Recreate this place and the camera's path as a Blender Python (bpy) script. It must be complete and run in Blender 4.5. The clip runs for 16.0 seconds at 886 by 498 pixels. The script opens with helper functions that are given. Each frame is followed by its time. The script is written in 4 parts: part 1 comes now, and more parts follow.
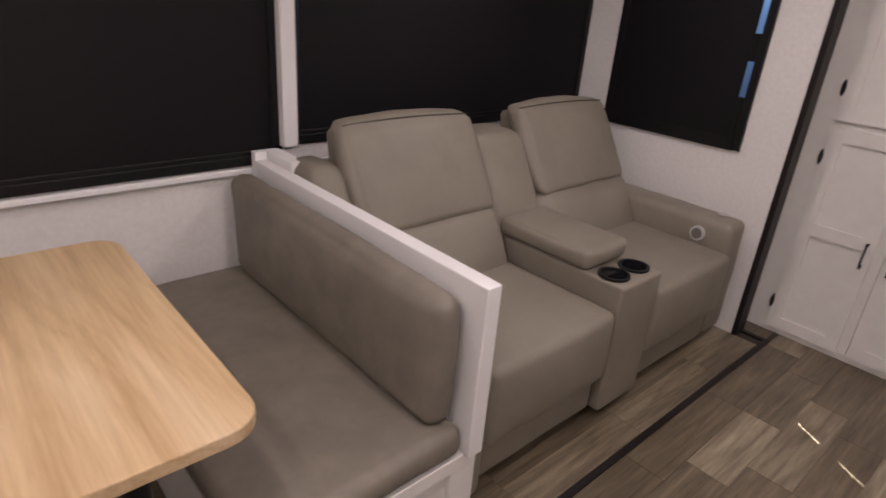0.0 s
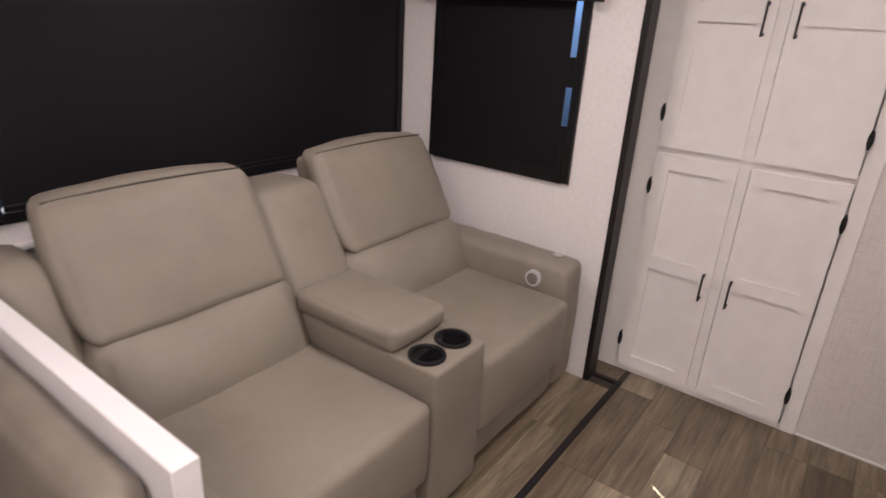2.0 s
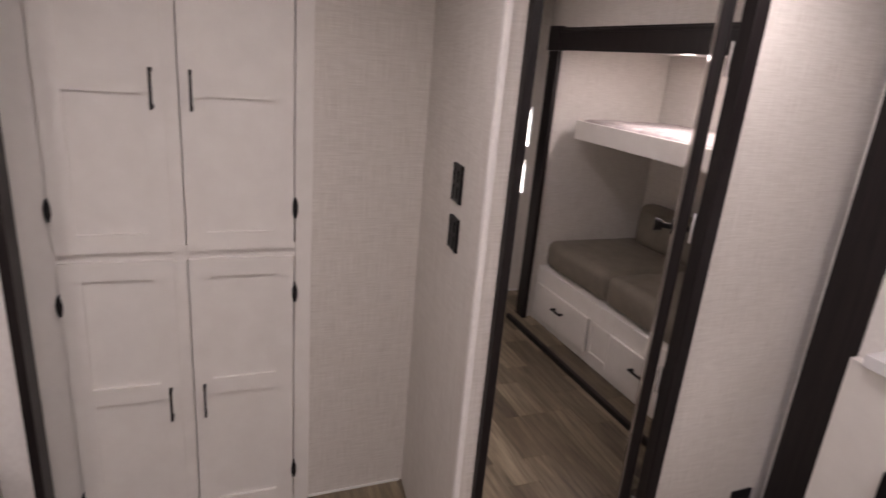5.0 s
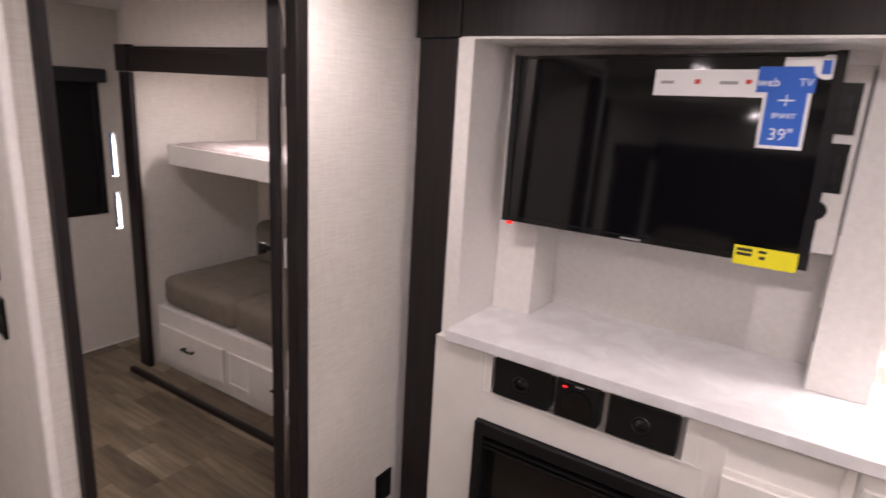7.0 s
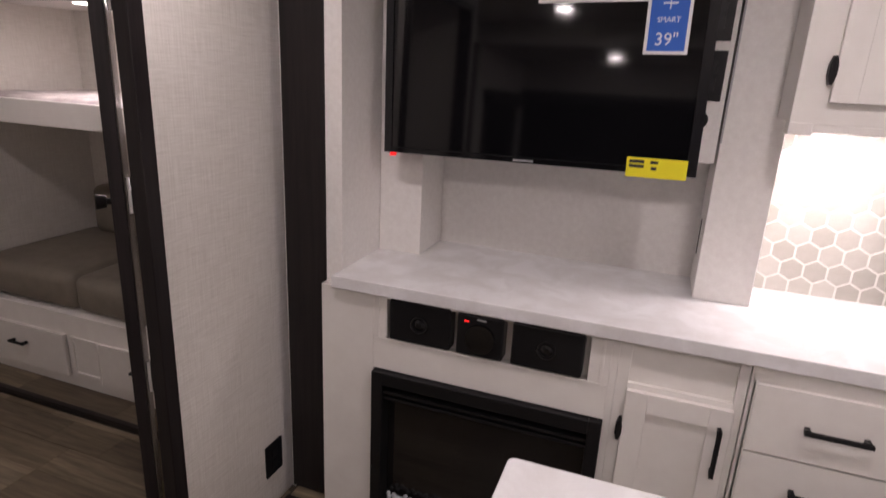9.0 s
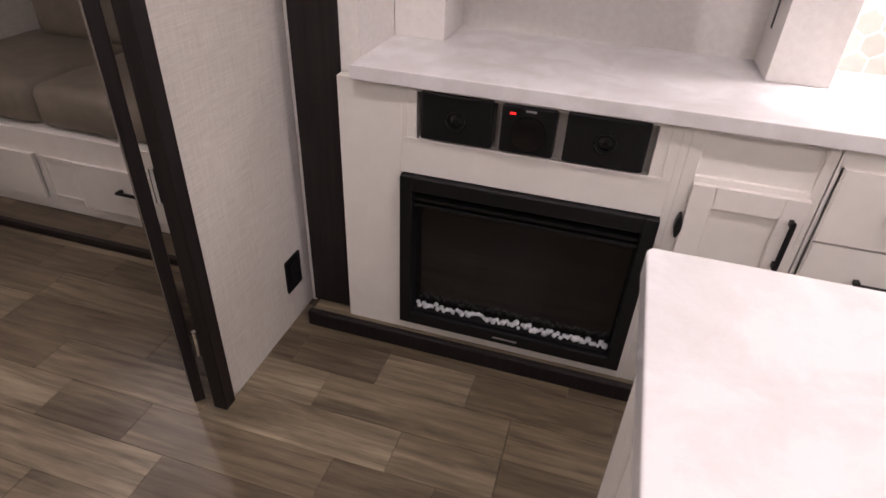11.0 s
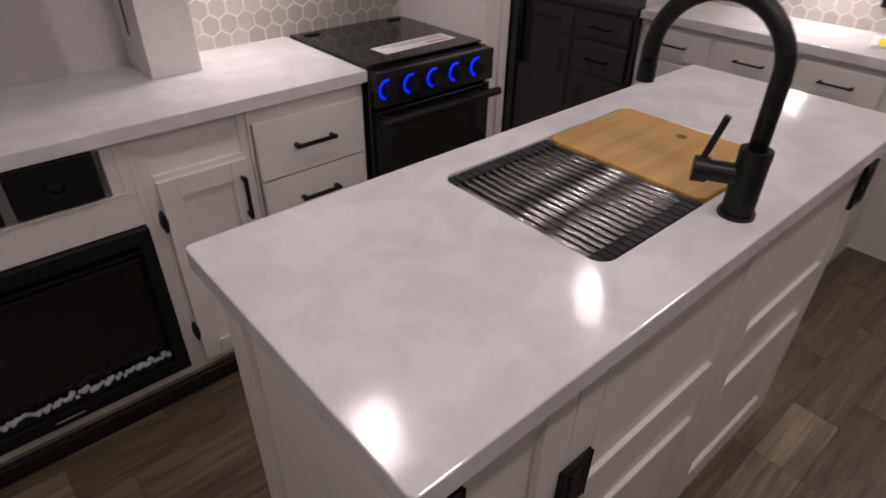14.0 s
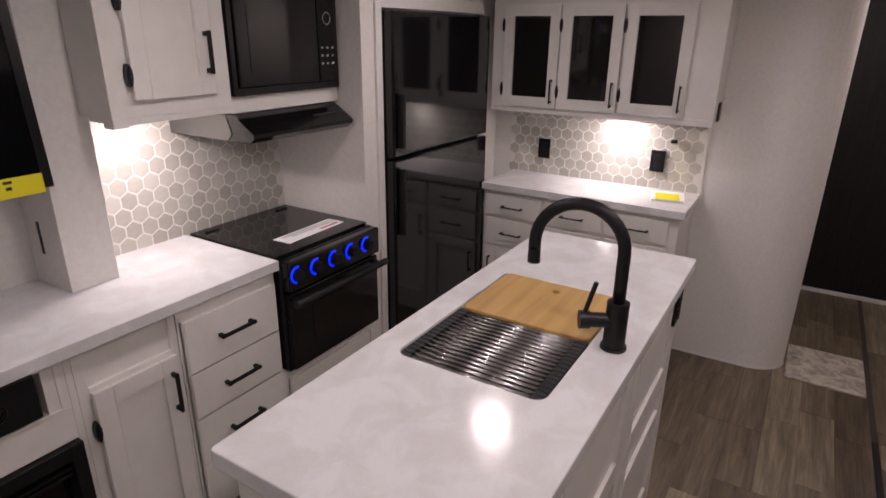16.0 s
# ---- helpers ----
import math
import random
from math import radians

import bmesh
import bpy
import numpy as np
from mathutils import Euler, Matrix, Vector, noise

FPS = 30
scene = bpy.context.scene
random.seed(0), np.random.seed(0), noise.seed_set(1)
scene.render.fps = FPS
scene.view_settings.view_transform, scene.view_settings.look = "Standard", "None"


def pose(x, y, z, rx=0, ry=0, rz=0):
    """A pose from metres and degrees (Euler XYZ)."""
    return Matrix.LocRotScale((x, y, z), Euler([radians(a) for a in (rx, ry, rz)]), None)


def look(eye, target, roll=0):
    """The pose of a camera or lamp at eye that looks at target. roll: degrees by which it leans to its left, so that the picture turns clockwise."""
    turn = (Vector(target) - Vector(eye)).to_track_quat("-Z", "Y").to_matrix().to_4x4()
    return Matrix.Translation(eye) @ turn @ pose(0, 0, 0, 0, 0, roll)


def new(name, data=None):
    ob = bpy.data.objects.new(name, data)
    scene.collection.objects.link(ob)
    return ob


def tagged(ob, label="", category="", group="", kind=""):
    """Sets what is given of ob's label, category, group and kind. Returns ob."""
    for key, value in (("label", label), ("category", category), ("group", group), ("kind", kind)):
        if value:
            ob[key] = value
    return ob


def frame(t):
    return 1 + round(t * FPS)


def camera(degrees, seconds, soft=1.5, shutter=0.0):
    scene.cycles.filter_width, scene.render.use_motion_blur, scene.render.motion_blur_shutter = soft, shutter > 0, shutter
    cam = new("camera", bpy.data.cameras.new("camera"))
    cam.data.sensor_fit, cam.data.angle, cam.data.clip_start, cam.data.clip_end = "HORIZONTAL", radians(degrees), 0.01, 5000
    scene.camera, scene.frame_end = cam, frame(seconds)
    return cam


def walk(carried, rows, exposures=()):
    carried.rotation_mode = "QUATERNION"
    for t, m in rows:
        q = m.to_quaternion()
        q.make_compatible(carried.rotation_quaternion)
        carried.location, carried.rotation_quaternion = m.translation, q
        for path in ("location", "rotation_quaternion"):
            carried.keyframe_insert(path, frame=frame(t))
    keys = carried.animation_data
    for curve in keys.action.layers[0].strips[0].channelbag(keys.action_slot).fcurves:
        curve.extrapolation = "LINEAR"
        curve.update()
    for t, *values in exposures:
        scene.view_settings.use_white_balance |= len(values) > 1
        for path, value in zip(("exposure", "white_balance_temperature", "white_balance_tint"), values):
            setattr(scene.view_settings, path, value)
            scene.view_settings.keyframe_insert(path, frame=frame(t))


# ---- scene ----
cam = camera(73.9, 16.0, shutter=0.4)
PATH = [
    (0, (-2.933, 0.209, 1.418), (-1.682, 1.546, 0.613), 4.5),
    (0.5, (-2.819, 0.235, 1.405), (-1.454, 1.466, 0.618), 4.2),
    (1, (-2.652, 0.257, 1.428), (-1.225, 1.424, 0.652), 3.9),
    (1.5, (-2.524, 0.277, 1.447), (-1.057, 1.406, 0.689), 3.8),
    (2, (-2.402, 0.281, 1.461), (-0.89, 1.365, 0.728), 3.5),
    (2.5, (-2.321, 0.361, 1.503), (-0.688, 1.28, 0.802), 3.5),
    (3, (-2.261, 0.362, 1.501), (-0.499, 1.062, 0.865), 3.0),
    (3.2, (-2.212, 0.369, 1.51), (-0.408, 0.967, 0.889), 3.2),
    (5.3, (-1.881, 0.556, 1.663), (-0.199, -0.346, 1.063), 4.9),
    (5.5, (-1.882, 0.539, 1.662), (-0.254, -0.462, 1.074), 4.7),
    (6, (-1.891, 0.493, 1.675), (-0.407, -0.723, 1.108), 4.2),
    (6.4, (-1.898, 0.46, 1.707), (-0.554, -0.916, 1.159), 4.3),
    (6.5, (-1.899, 0.447, 1.708), (-0.598, -0.971, 1.165), 3.8),
    (7, (-1.931, 0.421, 1.732), (-0.883, -1.207, 1.229), 3.4),
    (7.5, (-1.947, 0.411, 1.747), (-1.092, -1.333, 1.269), 2.9),
    (8, (-1.932, 0.37, 1.691), (-1.178, -1.421, 1.216), 2.6),
    (8.5, (-1.883, 0.338, 1.631), (-1.204, -1.478, 1.142), 2.8),
    (9, (-1.824, 0.325, 1.582), (-1.184, -1.479, 1.0), 2.8),
    (9.5, (-1.799, 0.312, 1.542), (-1.202, -1.445, 0.795), 2.7),
    (9.7, (-1.794, 0.317, 1.523), (-1.218, -1.418, 0.713), 2.8),
    (11.8, (-1.507, 0.191, 1.404), (-1.263, -1.4, 0.217), 3.5),
    (12, (-1.519, 0.202, 1.404), (-1.373, -1.404, 0.222), 3.3),
    (12.5, (-1.544, 0.323, 1.438), (-1.787, -1.291, 0.282), 2.8),
    (13, (-1.529, 0.42, 1.496), (-2.161, -1.093, 0.351), 2.2),
    (13.5, (-1.52, 0.425, 1.496), (-2.414, -0.954, 0.357), 1.7),
    (14, (-1.47, 0.412, 1.549), (-2.57, -0.826, 0.428), 1.0),
    (14.5, (-1.336, 0.419, 1.617), (-2.614, -0.727, 0.591), 0.8),
    (15, (-1.229, 0.416, 1.675), (-2.651, -0.658, 0.767), 0.8),
    (15.5, (-1.169, 0.403, 1.719), (-2.696, -0.619, 0.931), 0.7),
    (16, (-1.137, 0.394, 1.75), (-2.736, -0.591, 1.062), 0.7),
]
walk(cam, [(t, look(eye, target, roll)) for t, eye, target, roll in PATH],
     [(0, -0.1), (1.0, 0.0), (1.5, 0.25), (2.0, 0.4), (2.5, 0.35), (3.2, 0.05), (5.3, -0.1), (6.5, 0.12), (7.5, 0.16), (8.4, 0.08), (9.0, -0.4), (9.7, -0.5), (11.8, 0.55), (12.4, 0.75), (12.7, 0.55), (13.1, -0.42), (13.6, -0.85), (14.0, -1.1), (14.5, -1.23), (15.0, -1.22), (15.5, -1.02), (16, -0.88)])

# ---- light ----
world = bpy.data.worlds.new("sky")
scene.world = world
world.use_nodes = True
wn = world.node_tree.nodes
sky = wn.new("ShaderNodeTexSky")
sky.sky_type = "NISHITA"
sky.sun_disc = False
sky.sun_elevation = radians(52)
sky.sun_rotation = radians(32)
tint = wn.new("ShaderNodeMix")
tint.data_type, tint.blend_type = "RGBA", "MULTIPLY"
tint.inputs[0].default_value = 1.0
tint.inputs[7].default_value = (0.22, 0.42, 1.1, 1)
world.node_tree.links.new(sky.outputs[0], tint.inputs[6])
world.node_tree.links.new(tint.outputs[2], wn["Background"].inputs[0])
wn["Background"].inputs[1].default_value = 0.13

# the sun slips past the shades' edges: from the north-east, high
sun_data = bpy.data.lights.new("sun", "SUN")
sun_data.energy, sun_data.angle, sun_data.color = 50.0, radians(0.35), (1.0, 0.97, 0.93)
sun = new("sun", sun_data)
sun.rotation_euler = Vector((-0.53 * 0.616, -0.848 * 0.616, -0.788)).to_track_quat("-Z", "Y").to_euler()

WARM = (1.0, 0.853, 0.868)


def lamp(name, x, y, z, watts, size, spread=180, colour=WARM):
    data = bpy.data.lights.new(name, "AREA")
    data.shape, data.size, data.energy, data.color, data.spread = "DISK", size, watts, colour, radians(spread)
    ob = new(name, data)
    ob.location = (x, y, z)
    return ob


CEIL = 2.12
DOWNLIGHTS = [(-0.97, -0.67), (-2.15, -0.67), (-3.33, -0.67), (-0.97, 0.5), (-2.15, 0.5), (-3.33, 0.5), (-5.0, 0.75)]
SLIDE_LIGHTS = [(-1.1, 1.5), (-2.9, 1.45)]
for lx, ly in DOWNLIGHTS:
    lamp("downlight_lamp", lx, ly, CEIL - 0.035, (5.2 if ly < 0 else 6.0) if lx > -1.5 else (7.0 if ly < 0 else 8.0), 0.09)
for lx, ly in SLIDE_LIGHTS:
    lamp("slide_lamp", lx, ly, 1.96 - 0.035, 5.0, 0.09)
lamp("bunk_lamp", 0.62, -1.72, 1.775, 4.2, 0.08)
lamp("bunk_lamp", 0.25, -1.72, 1.775, 4.2, 0.08)
lamp("bunk_room_lamp", 0.5, -0.6, CEIL - 0.035, 8.0, 0.09)
lamp("under_cabinet_lamp", -2.33, -1.56, 1.474, 5.5, 0.07)
lamp("under_cabinet_lamp", -4.36, -0.48, 1.330, 5.5, 0.07)

# ---- materials ----


def material(name, colour, rough=0.5, metal=0.0, spec=0.5):
    m = bpy.data.materials.new(name)
    m.use_nodes = True
    b = m.node_tree.nodes["Principled BSDF"]
    b.inputs["Base Color"].default_value = (*colour, 1)
    b.inputs["Roughness"].default_value = rough
    b.inputs["Metallic"].default_value = metal
    b.inputs["Specular IOR Level"].default_value = spec
    return m


def node(m, kind, **ins):
    n = m.node_tree.nodes.new(kind)
    for k, v in ins.items():
        n.inputs[k.replace("_", " ")].default_value = v
    return n


def wire(m, a, b):
    m.node_tree.links.new(a, b)


def coords(m, scale=(1, 1, 1), turn=(0, 0, 0)):
    tc = node(m, "ShaderNodeTexCoord")
    mp = node(m, "ShaderNodeMapping")
    mp.inputs["Scale"].default_value = scale
    mp.inputs["Rotation"].default_value = turn
    wire(m, tc.outputs["Object"], mp.inputs[0])
    return mp.outputs[0]


def noise_tex(m, vec, scale, detail=4, rough=0.6, dist=0.0):
    n = node(m, "ShaderNodeTexNoise", Scale=scale, Detail=detail, Roughness=rough, Distortion=dist)
    wire(m, vec, n.inputs["Vector"])
    return n.outputs["Fac"]


def ramp(m, fac, stops):
    r = node(m, "ShaderNodeValToRGB")
    els = r.color_ramp.elements
    while len(els) < len(stops):
        els.new(0.5)
    for e, (p, c) in zip(els, stops):
        e.position, e.color = p, (*c, 1)
    wire(m, fac, r.inputs[0])
    return r.outputs[0]


def bump(m, fac, strength, distance=0.002):
    b = node(m, "ShaderNodeBump", Strength=strength, Distance=distance)
    wire(m, fac, b.inputs["Height"])
    wire(m, b.outputs[0], m.node_tree.nodes["Principled BSDF"].inputs["Normal"])


def base(m, socket):
    wire(m, socket, m.node_tree.nodes["Principled BSDF"].inputs["Base Color"])


def rough_from(m, fac, lo, hi):
    r = node(m, "ShaderNodeMapRange")
    r.inputs["To Min"].default_value, r.inputs["To Max"].default_value = lo, hi
    wire(m, fac, r.inputs[0])
    wire(m, r.outputs[0], m.node_tree.nodes["Principled BSDF"].inputs["Roughness"])


def mix(m, fac, a, b, blend="MIX"):
    n = m.node_tree.nodes.new("ShaderNodeMix")
    n.data_type, n.blend_type = "RGBA", blend
    for sock, v in ((n.inputs[0], fac), (n.inputs[6], a), (n.inputs[7], b)):
        if isinstance(v, (int, float)):
            sock.default_value = v
        elif isinstance(v, tuple):
            sock.default_value = (*v, 1)
        else:
            wire(m, v, sock)
    return n.outputs[2]


# linen-look wall covering: two crossed thread noises
WALL = material("linen_wallboard", (0.7, 0.67, 0.63), 0.65)
th = noise_tex(WALL, coords(WALL, (14, 14, 260)), 1.0, 3)
tv = noise_tex(WALL, coords(WALL, (200, 200, 9)), 1.0, 3)
thread = mix(WALL, 0.5, th, tv)
base(WALL, ramp(WALL, thread, [(0.35, (0.60, 0.565, 0.52)), (0.65, (0.76, 0.73, 0.69))]))
bump(WALL, thread, 0.25, 0.001)

SLIDEWALL = material("pale_wallboard", (0.78, 0.76, 0.74), 0.55)
sv = noise_tex(SLIDEWALL, coords(SLIDEWALL), 60, 4)
base(SLIDEWALL, ramp(SLIDEWALL, sv, [(0.3, (0.74, 0.715, 0.69)), (0.7, (0.81, 0.79, 0.765))]))
bump(SLIDEWALL, sv, 0.15, 0.001)

CAB = material("white_cabinet_paint", (0.8, 0.775, 0.74), 0.38)
cv = noise_tex(CAB, coords(CAB, (3, 3, 3)), 4, 5)
base(CAB, ramp(CAB, cv, [(0.3, (0.76, 0.735, 0.70)), (0.7, (0.81, 0.79, 0.755))]))
rough_from(CAB, cv, 0.3, 0.5)

TRIMW = material("white_trim", (0.8, 0.79, 0.78), 0.4)
CEILM = material("ceiling_board", (0.78, 0.76, 0.73), 0.7)

DARK = material("espresso_trim", (0.02, 0.016, 0.016), 0.42, 0.0, 0.3)
dg = noise_tex(DARK, coords(DARK, (60, 60, 2.5)), 1.0, 6, 0.7)
base(DARK, ramp(DARK, dg, [(0.3, (0.006, 0.0045, 0.005)), (0.7, (0.019, 0.015, 0.015))]))
rough_from(DARK, dg, 0.35, 0.55)

LEATHER = material("taupe_leatherette", (0.26, 0.225, 0.175), 0.5)
lv = noise_tex(LEATHER, coords(LEATHER), 3.5, 4)
base(LEATHER, ramp(LEATHER, lv, [(0.3, (0.205, 0.180, 0.143)), (0.7, (0.255, 0.226, 0.182))]))
vor = node(LEATHER, "ShaderNodeTexVoronoi", Scale=420)
wire(LEATHER, coords(LEATHER), vor.inputs["Vector"])
wr = noise_tex(LEATHER, coords(LEATHER, (1, 1, 1)), 9, 3, 0.5, 0.6)
bump(LEATHER, mix(LEATHER, 0.75, vor.outputs["Distance"], wr), 0.34, 0.008)

FABRIC = material("grey_brown_vinyl", (0.17, 0.15, 0.125), 0.55)
fv = noise_tex(FABRIC, coords(FABRIC, (5, 5, 5)), 2, 4)
base(FABRIC, ramp(FABRIC, fv, [(0.3, (0.165, 0.143, 0.115)), (0.7, (0.215, 0.19, 0.152))]))
fw = noise_tex(FABRIC, coords(FABRIC), 220, 2)
bump(FABRIC, fw, 0.2, 0.001)
SEAM = material("dark_seam", (0.09, 0.078, 0.062), 0.7)

STONE = material("white_solid_surface", (0.8, 0.79, 0.78), 0.12)
s1 = noise_tex(STONE, coords(STONE, (1, 1, 1)), 8.5, 8, 0.6, 0.5)
s2 = noise_tex(STONE, coords(STONE), 150, 3, 0.7)
s3 = ramp(STONE, s1, [(0.36, (0.69, 0.68, 0.678)), (0.5, (0.735, 0.73, 0.735)), (0.60, (0.79, 0.79, 0.80))])
base(STONE, mix(STONE, 0.12, s3, s2, "OVERLAY"))
bump(STONE, s2, 0.28, 0.0008)

WOOD = material("natural_oak_laminate", (0.6, 0.4, 0.2), 0.33)
wv = coords(WOOD, (7, 0.7, 7))
w1 = noise_tex(WOOD, wv, 1.2, 8, 0.6, 1.4)
w2 = noise_tex(WOOD, coords(WOOD, (120, 4, 120)), 1.0, 3)
base(WOOD, mix(WOOD, 0.35, ramp(WOOD, w1, [(0.34, (0.44, 0.285, 0.15)), (0.48, (0.62, 0.45, 0.265)), (0.62, (0.74, 0.58, 0.38))]), ramp(WOOD, w2, [(0.35, (0.46, 0.29, 0.14)), (0.65, (0.72, 0.53, 0.31))])))

BAMBOO = material("bamboo_board", (0.6, 0.36, 0.12), 0.45)
b1 = noise_tex(BAMBOO, coords(BAMBOO, (4, 70, 70)), 1.0, 5)
b2 = noise_tex(BAMBOO, coords(BAMBOO, (1.5, 26, 26)), 1.0, 1)
base(BAMBOO, mix(BAMBOO, 0.5, ramp(BAMBOO, b1, [(0.3, (0.42, 0.25, 0.07)), (0.7, (0.58, 0.38, 0.125))]), ramp(BAMBOO, b2, [(0.35, (0.43, 0.23, 0.06)), (0.65, (0.62, 0.38, 0.13))])))

FLOORM = material("vinyl_plank", (0.2, 0.15, 0.1), 0.32)
oi = node(FLOORM, "ShaderNodeObjectInfo")
fcol = ramp(FLOORM, oi.outputs["Random"], [(0.0, (0.125, 0.099, 0.066)), (0.35, (0.170, 0.136, 0.091)), (0.7, (0.215, 0.178, 0.120)), (1.0, (0.30, 0.255, 0.180))])
fo = node(FLOORM, "ShaderNodeVectorMath")
fo.operation = "ADD"
geo = node(FLOORM, "ShaderNodeNewGeometry")
wire(FLOORM, geo.outputs["Position"], fo.inputs[0])
cx = node(FLOORM, "ShaderNodeCombineXYZ")
mul = node(FLOORM, "ShaderNodeMath")
mul.operation = "MULTIPLY"
mul.inputs[1].default_value = 37.0
wire(FLOORM, oi.outputs["Random"], mul.inputs[0])
wire(FLOORM, mul.outputs[0], cx.inputs[0])
wire(FLOORM, cx.outputs[0], fo.inputs[1])
fm = node(FLOORM, "ShaderNodeMapping")
fm.inputs["Scale"].default_value = (3.0, 45, 1)
wire(FLOORM, fo.outputs[0], fm.inputs[0])
g1 = noise_tex(FLOORM, fm.outputs[0], 1.0, 7, 0.65, 0.5)
fm2 = node(FLOORM, "ShaderNodeMapping")
fm2.inputs["Scale"].default_value = (1.6, 9, 1)
wire(FLOORM, fo.outputs[0], fm2.inputs[0])
g2 = noise_tex(FLOORM, fm2.outputs[0], 1.0, 4, 0.6, 1.0)
grain = ramp(FLOORM, g1, [(0.3, (0.45, 0.42, 0.40)), (0.7, (1.25, 1.25, 1.25))])
cloud = ramp(FLOORM, g2, [(0.3, (0.62, 0.60, 0.58)), (0.7, (1.25, 1.25, 1.25))])
base(FLOORM, mix(FLOORM, 1.0, mix(FLOORM, 1.0, fcol, grain, "MULTIPLY"), cloud, "MULTIPLY"))
rough_from(FLOORM, g1, 0.28, 0.42)
bump(FLOORM, g1, 0.12, 0.001)

# the taupe stands in for the grey reflection on the mirror-like door face
DOORFACE = material("door_reflection_taupe", (0.30, 0.26, 0.23), 0.25)
UNDER = material("floor_underlay", (0.05, 0.04, 0.03), 0.8)
BLACK = material("black_satin_plastic", (0.007, 0.007, 0.008), 0.4, 0.0, 0.3)
MATTE = material("matte_black_metal", (0.008, 0.008, 0.009), 0.42, 0.0, 0.35)
GLOSS = material("black_gloss_enamel", (0.006, 0.006, 0.007), 0.08)
SCREEN = material("tv_glass", (0.004, 0.004, 0.005), 0.06)
SMOKE = material("smoked_glass", (0.010, 0.009, 0.009), 0.05)
OVENGLASS = material("oven_glass", (0.012, 0.010, 0.009), 0.12)
FILMY = material("clear_plastic_film", (0.010, 0.010, 0.012), 0.22)
STEEL = material("brushed_steel", (0.55, 0.55, 0.55), 0.22, 1.0)
st = noise_tex(STEEL, coords(STEEL, (300, 4, 300)), 1.0, 3)
rough_from(STEEL, st, 0.16, 0.32)
GALV = material("grey_hood_side", (0.13, 0.125, 0.115), 0.4, 0.5)
CHROME = material("chrome", (0.75, 0.75, 0.77), 0.12, 1.0)
SATIN = material("satin_silver_plastic", (0.62, 0.62, 0.63), 0.35, 0.4)
RODM = material("dark_steel_rod", (0.33, 0.325, 0.32), 0.22, 1.0)
SILICONE = material("black_silicone", (0.015, 0.015, 0.017), 0.6)
SHADE = material("black_roller_shade", (0.0055, 0.0048, 0.0062), 0.65, 0.0, 0.25)
sw = noise_tex(SHADE, coords(SHADE), 500, 2)
bump(SHADE, sw, 0.15, 0.0005)
CASSETTE = material("charcoal_fabric_cassette", (0.026, 0.026, 0.030), 0.75)
GLASS = material("window_glass", (0.9, 0.95, 1.0), 0.02)
gb = GLASS.node_tree.nodes["Principled BSDF"]
gb.inputs["Transmission Weight"].default_value = 1.0
gb.inputs["IOR"].default_value = 1.1
TILE = material("hex_tile", (0.5, 0.47, 0.43), 0.3)
to = node(TILE, "ShaderNodeObjectInfo")
tcol = ramp(TILE, to.outputs["Random"], [(0.0, (0.40, 0.38, 0.335)), (0.5, (0.47, 0.45, 0.40)), (1.0, (0.60, 0.58, 0.53))])
tn = noise_tex(TILE, coords(TILE), 22, 4)
base(TILE, mix(TILE, 0.25, tcol, ramp(TILE, tn, [(0.3, (0.4, 0.38, 0.34)), (0.7, (0.72, 0.70, 0.66))])))
GROUT = material("white_grout", (0.82, 0.80, 0.76), 0.6)
gn = noise_tex(GROUT, coords(GROUT), 30, 3)
base(GROUT, ramp(GROUT, gn, [(0.3, (0.76, 0.74, 0.70)), (0.7, (0.85, 0.83, 0.79))]))
RUG = material("cream_mat", (0.5, 0.46, 0.4), 0.8)
rn = noise_tex(RUG, coords(RUG), 14, 6, 0.7, 1.0)
base(RUG, ramp(RUG, rn, [(0.35, (0.24, 0.215, 0.18)), (0.6, (0.52, 0.48, 0.41))]))
MATTRESS = material("mattress_ticking", (0.5, 0.46, 0.44), 0.8)
mn = noise_tex(MATTRESS, coords(MATTRESS), 12, 4)
base(MATTRESS, ramp(MATTRESS, mn, [(0.35, (0.30, 0.26, 0.25)), (0.6, (0.48, 0.44, 0.43))]))
CRYSTAL = material("white_crystals", (0.5, 0.52, 0.55), 0.12)
PAPER = material("white_paper", (0.82, 0.82, 0.82), 0.5)
YELLOW = material("yellow_label", (0.80, 0.72, 0.02), 0.5)
BLUELBL = material("blue_label", (0.03, 0.13, 0.55), 0.4)
REDLBL = material("red_print", (0.6, 0.04, 0.04), 0.5)
GREYPRINT = material("grey_print", (0.35, 0.35, 0.36), 0.5)
INK = material("black_print", (0.02, 0.02, 0.02), 0.6)


def glowing(name, colour, strength):
    m = material(name, colour, 0.4)
    b = m.node_tree.nodes["Principled BSDF"]
    b.inputs["Emission Color"].default_value = (*colour, 1)
    b.inputs["Emission Strength"].default_value = strength
    return m


LED = glowing("led_diffuser", (1.0, 0.93, 0.85), 14.0)
BLUELED = glowing("blue_knob_light", (0.0, 0.02, 1.0), 2.2)
REDLED = glowing("red_indicator", (1.0, 0.02, 0.02), 1.5)

# ---- building blocks ----
ORIGIN = {}


def thing(name, label, category, at=(0, 0, 0), group="", kind=""):
    ob = new(name)
    ob.empty_display_size = 0.05
    ob.location = at
    ORIGIN[ob.name] = Vector(at)
    return tagged(ob, label, category, group, kind)


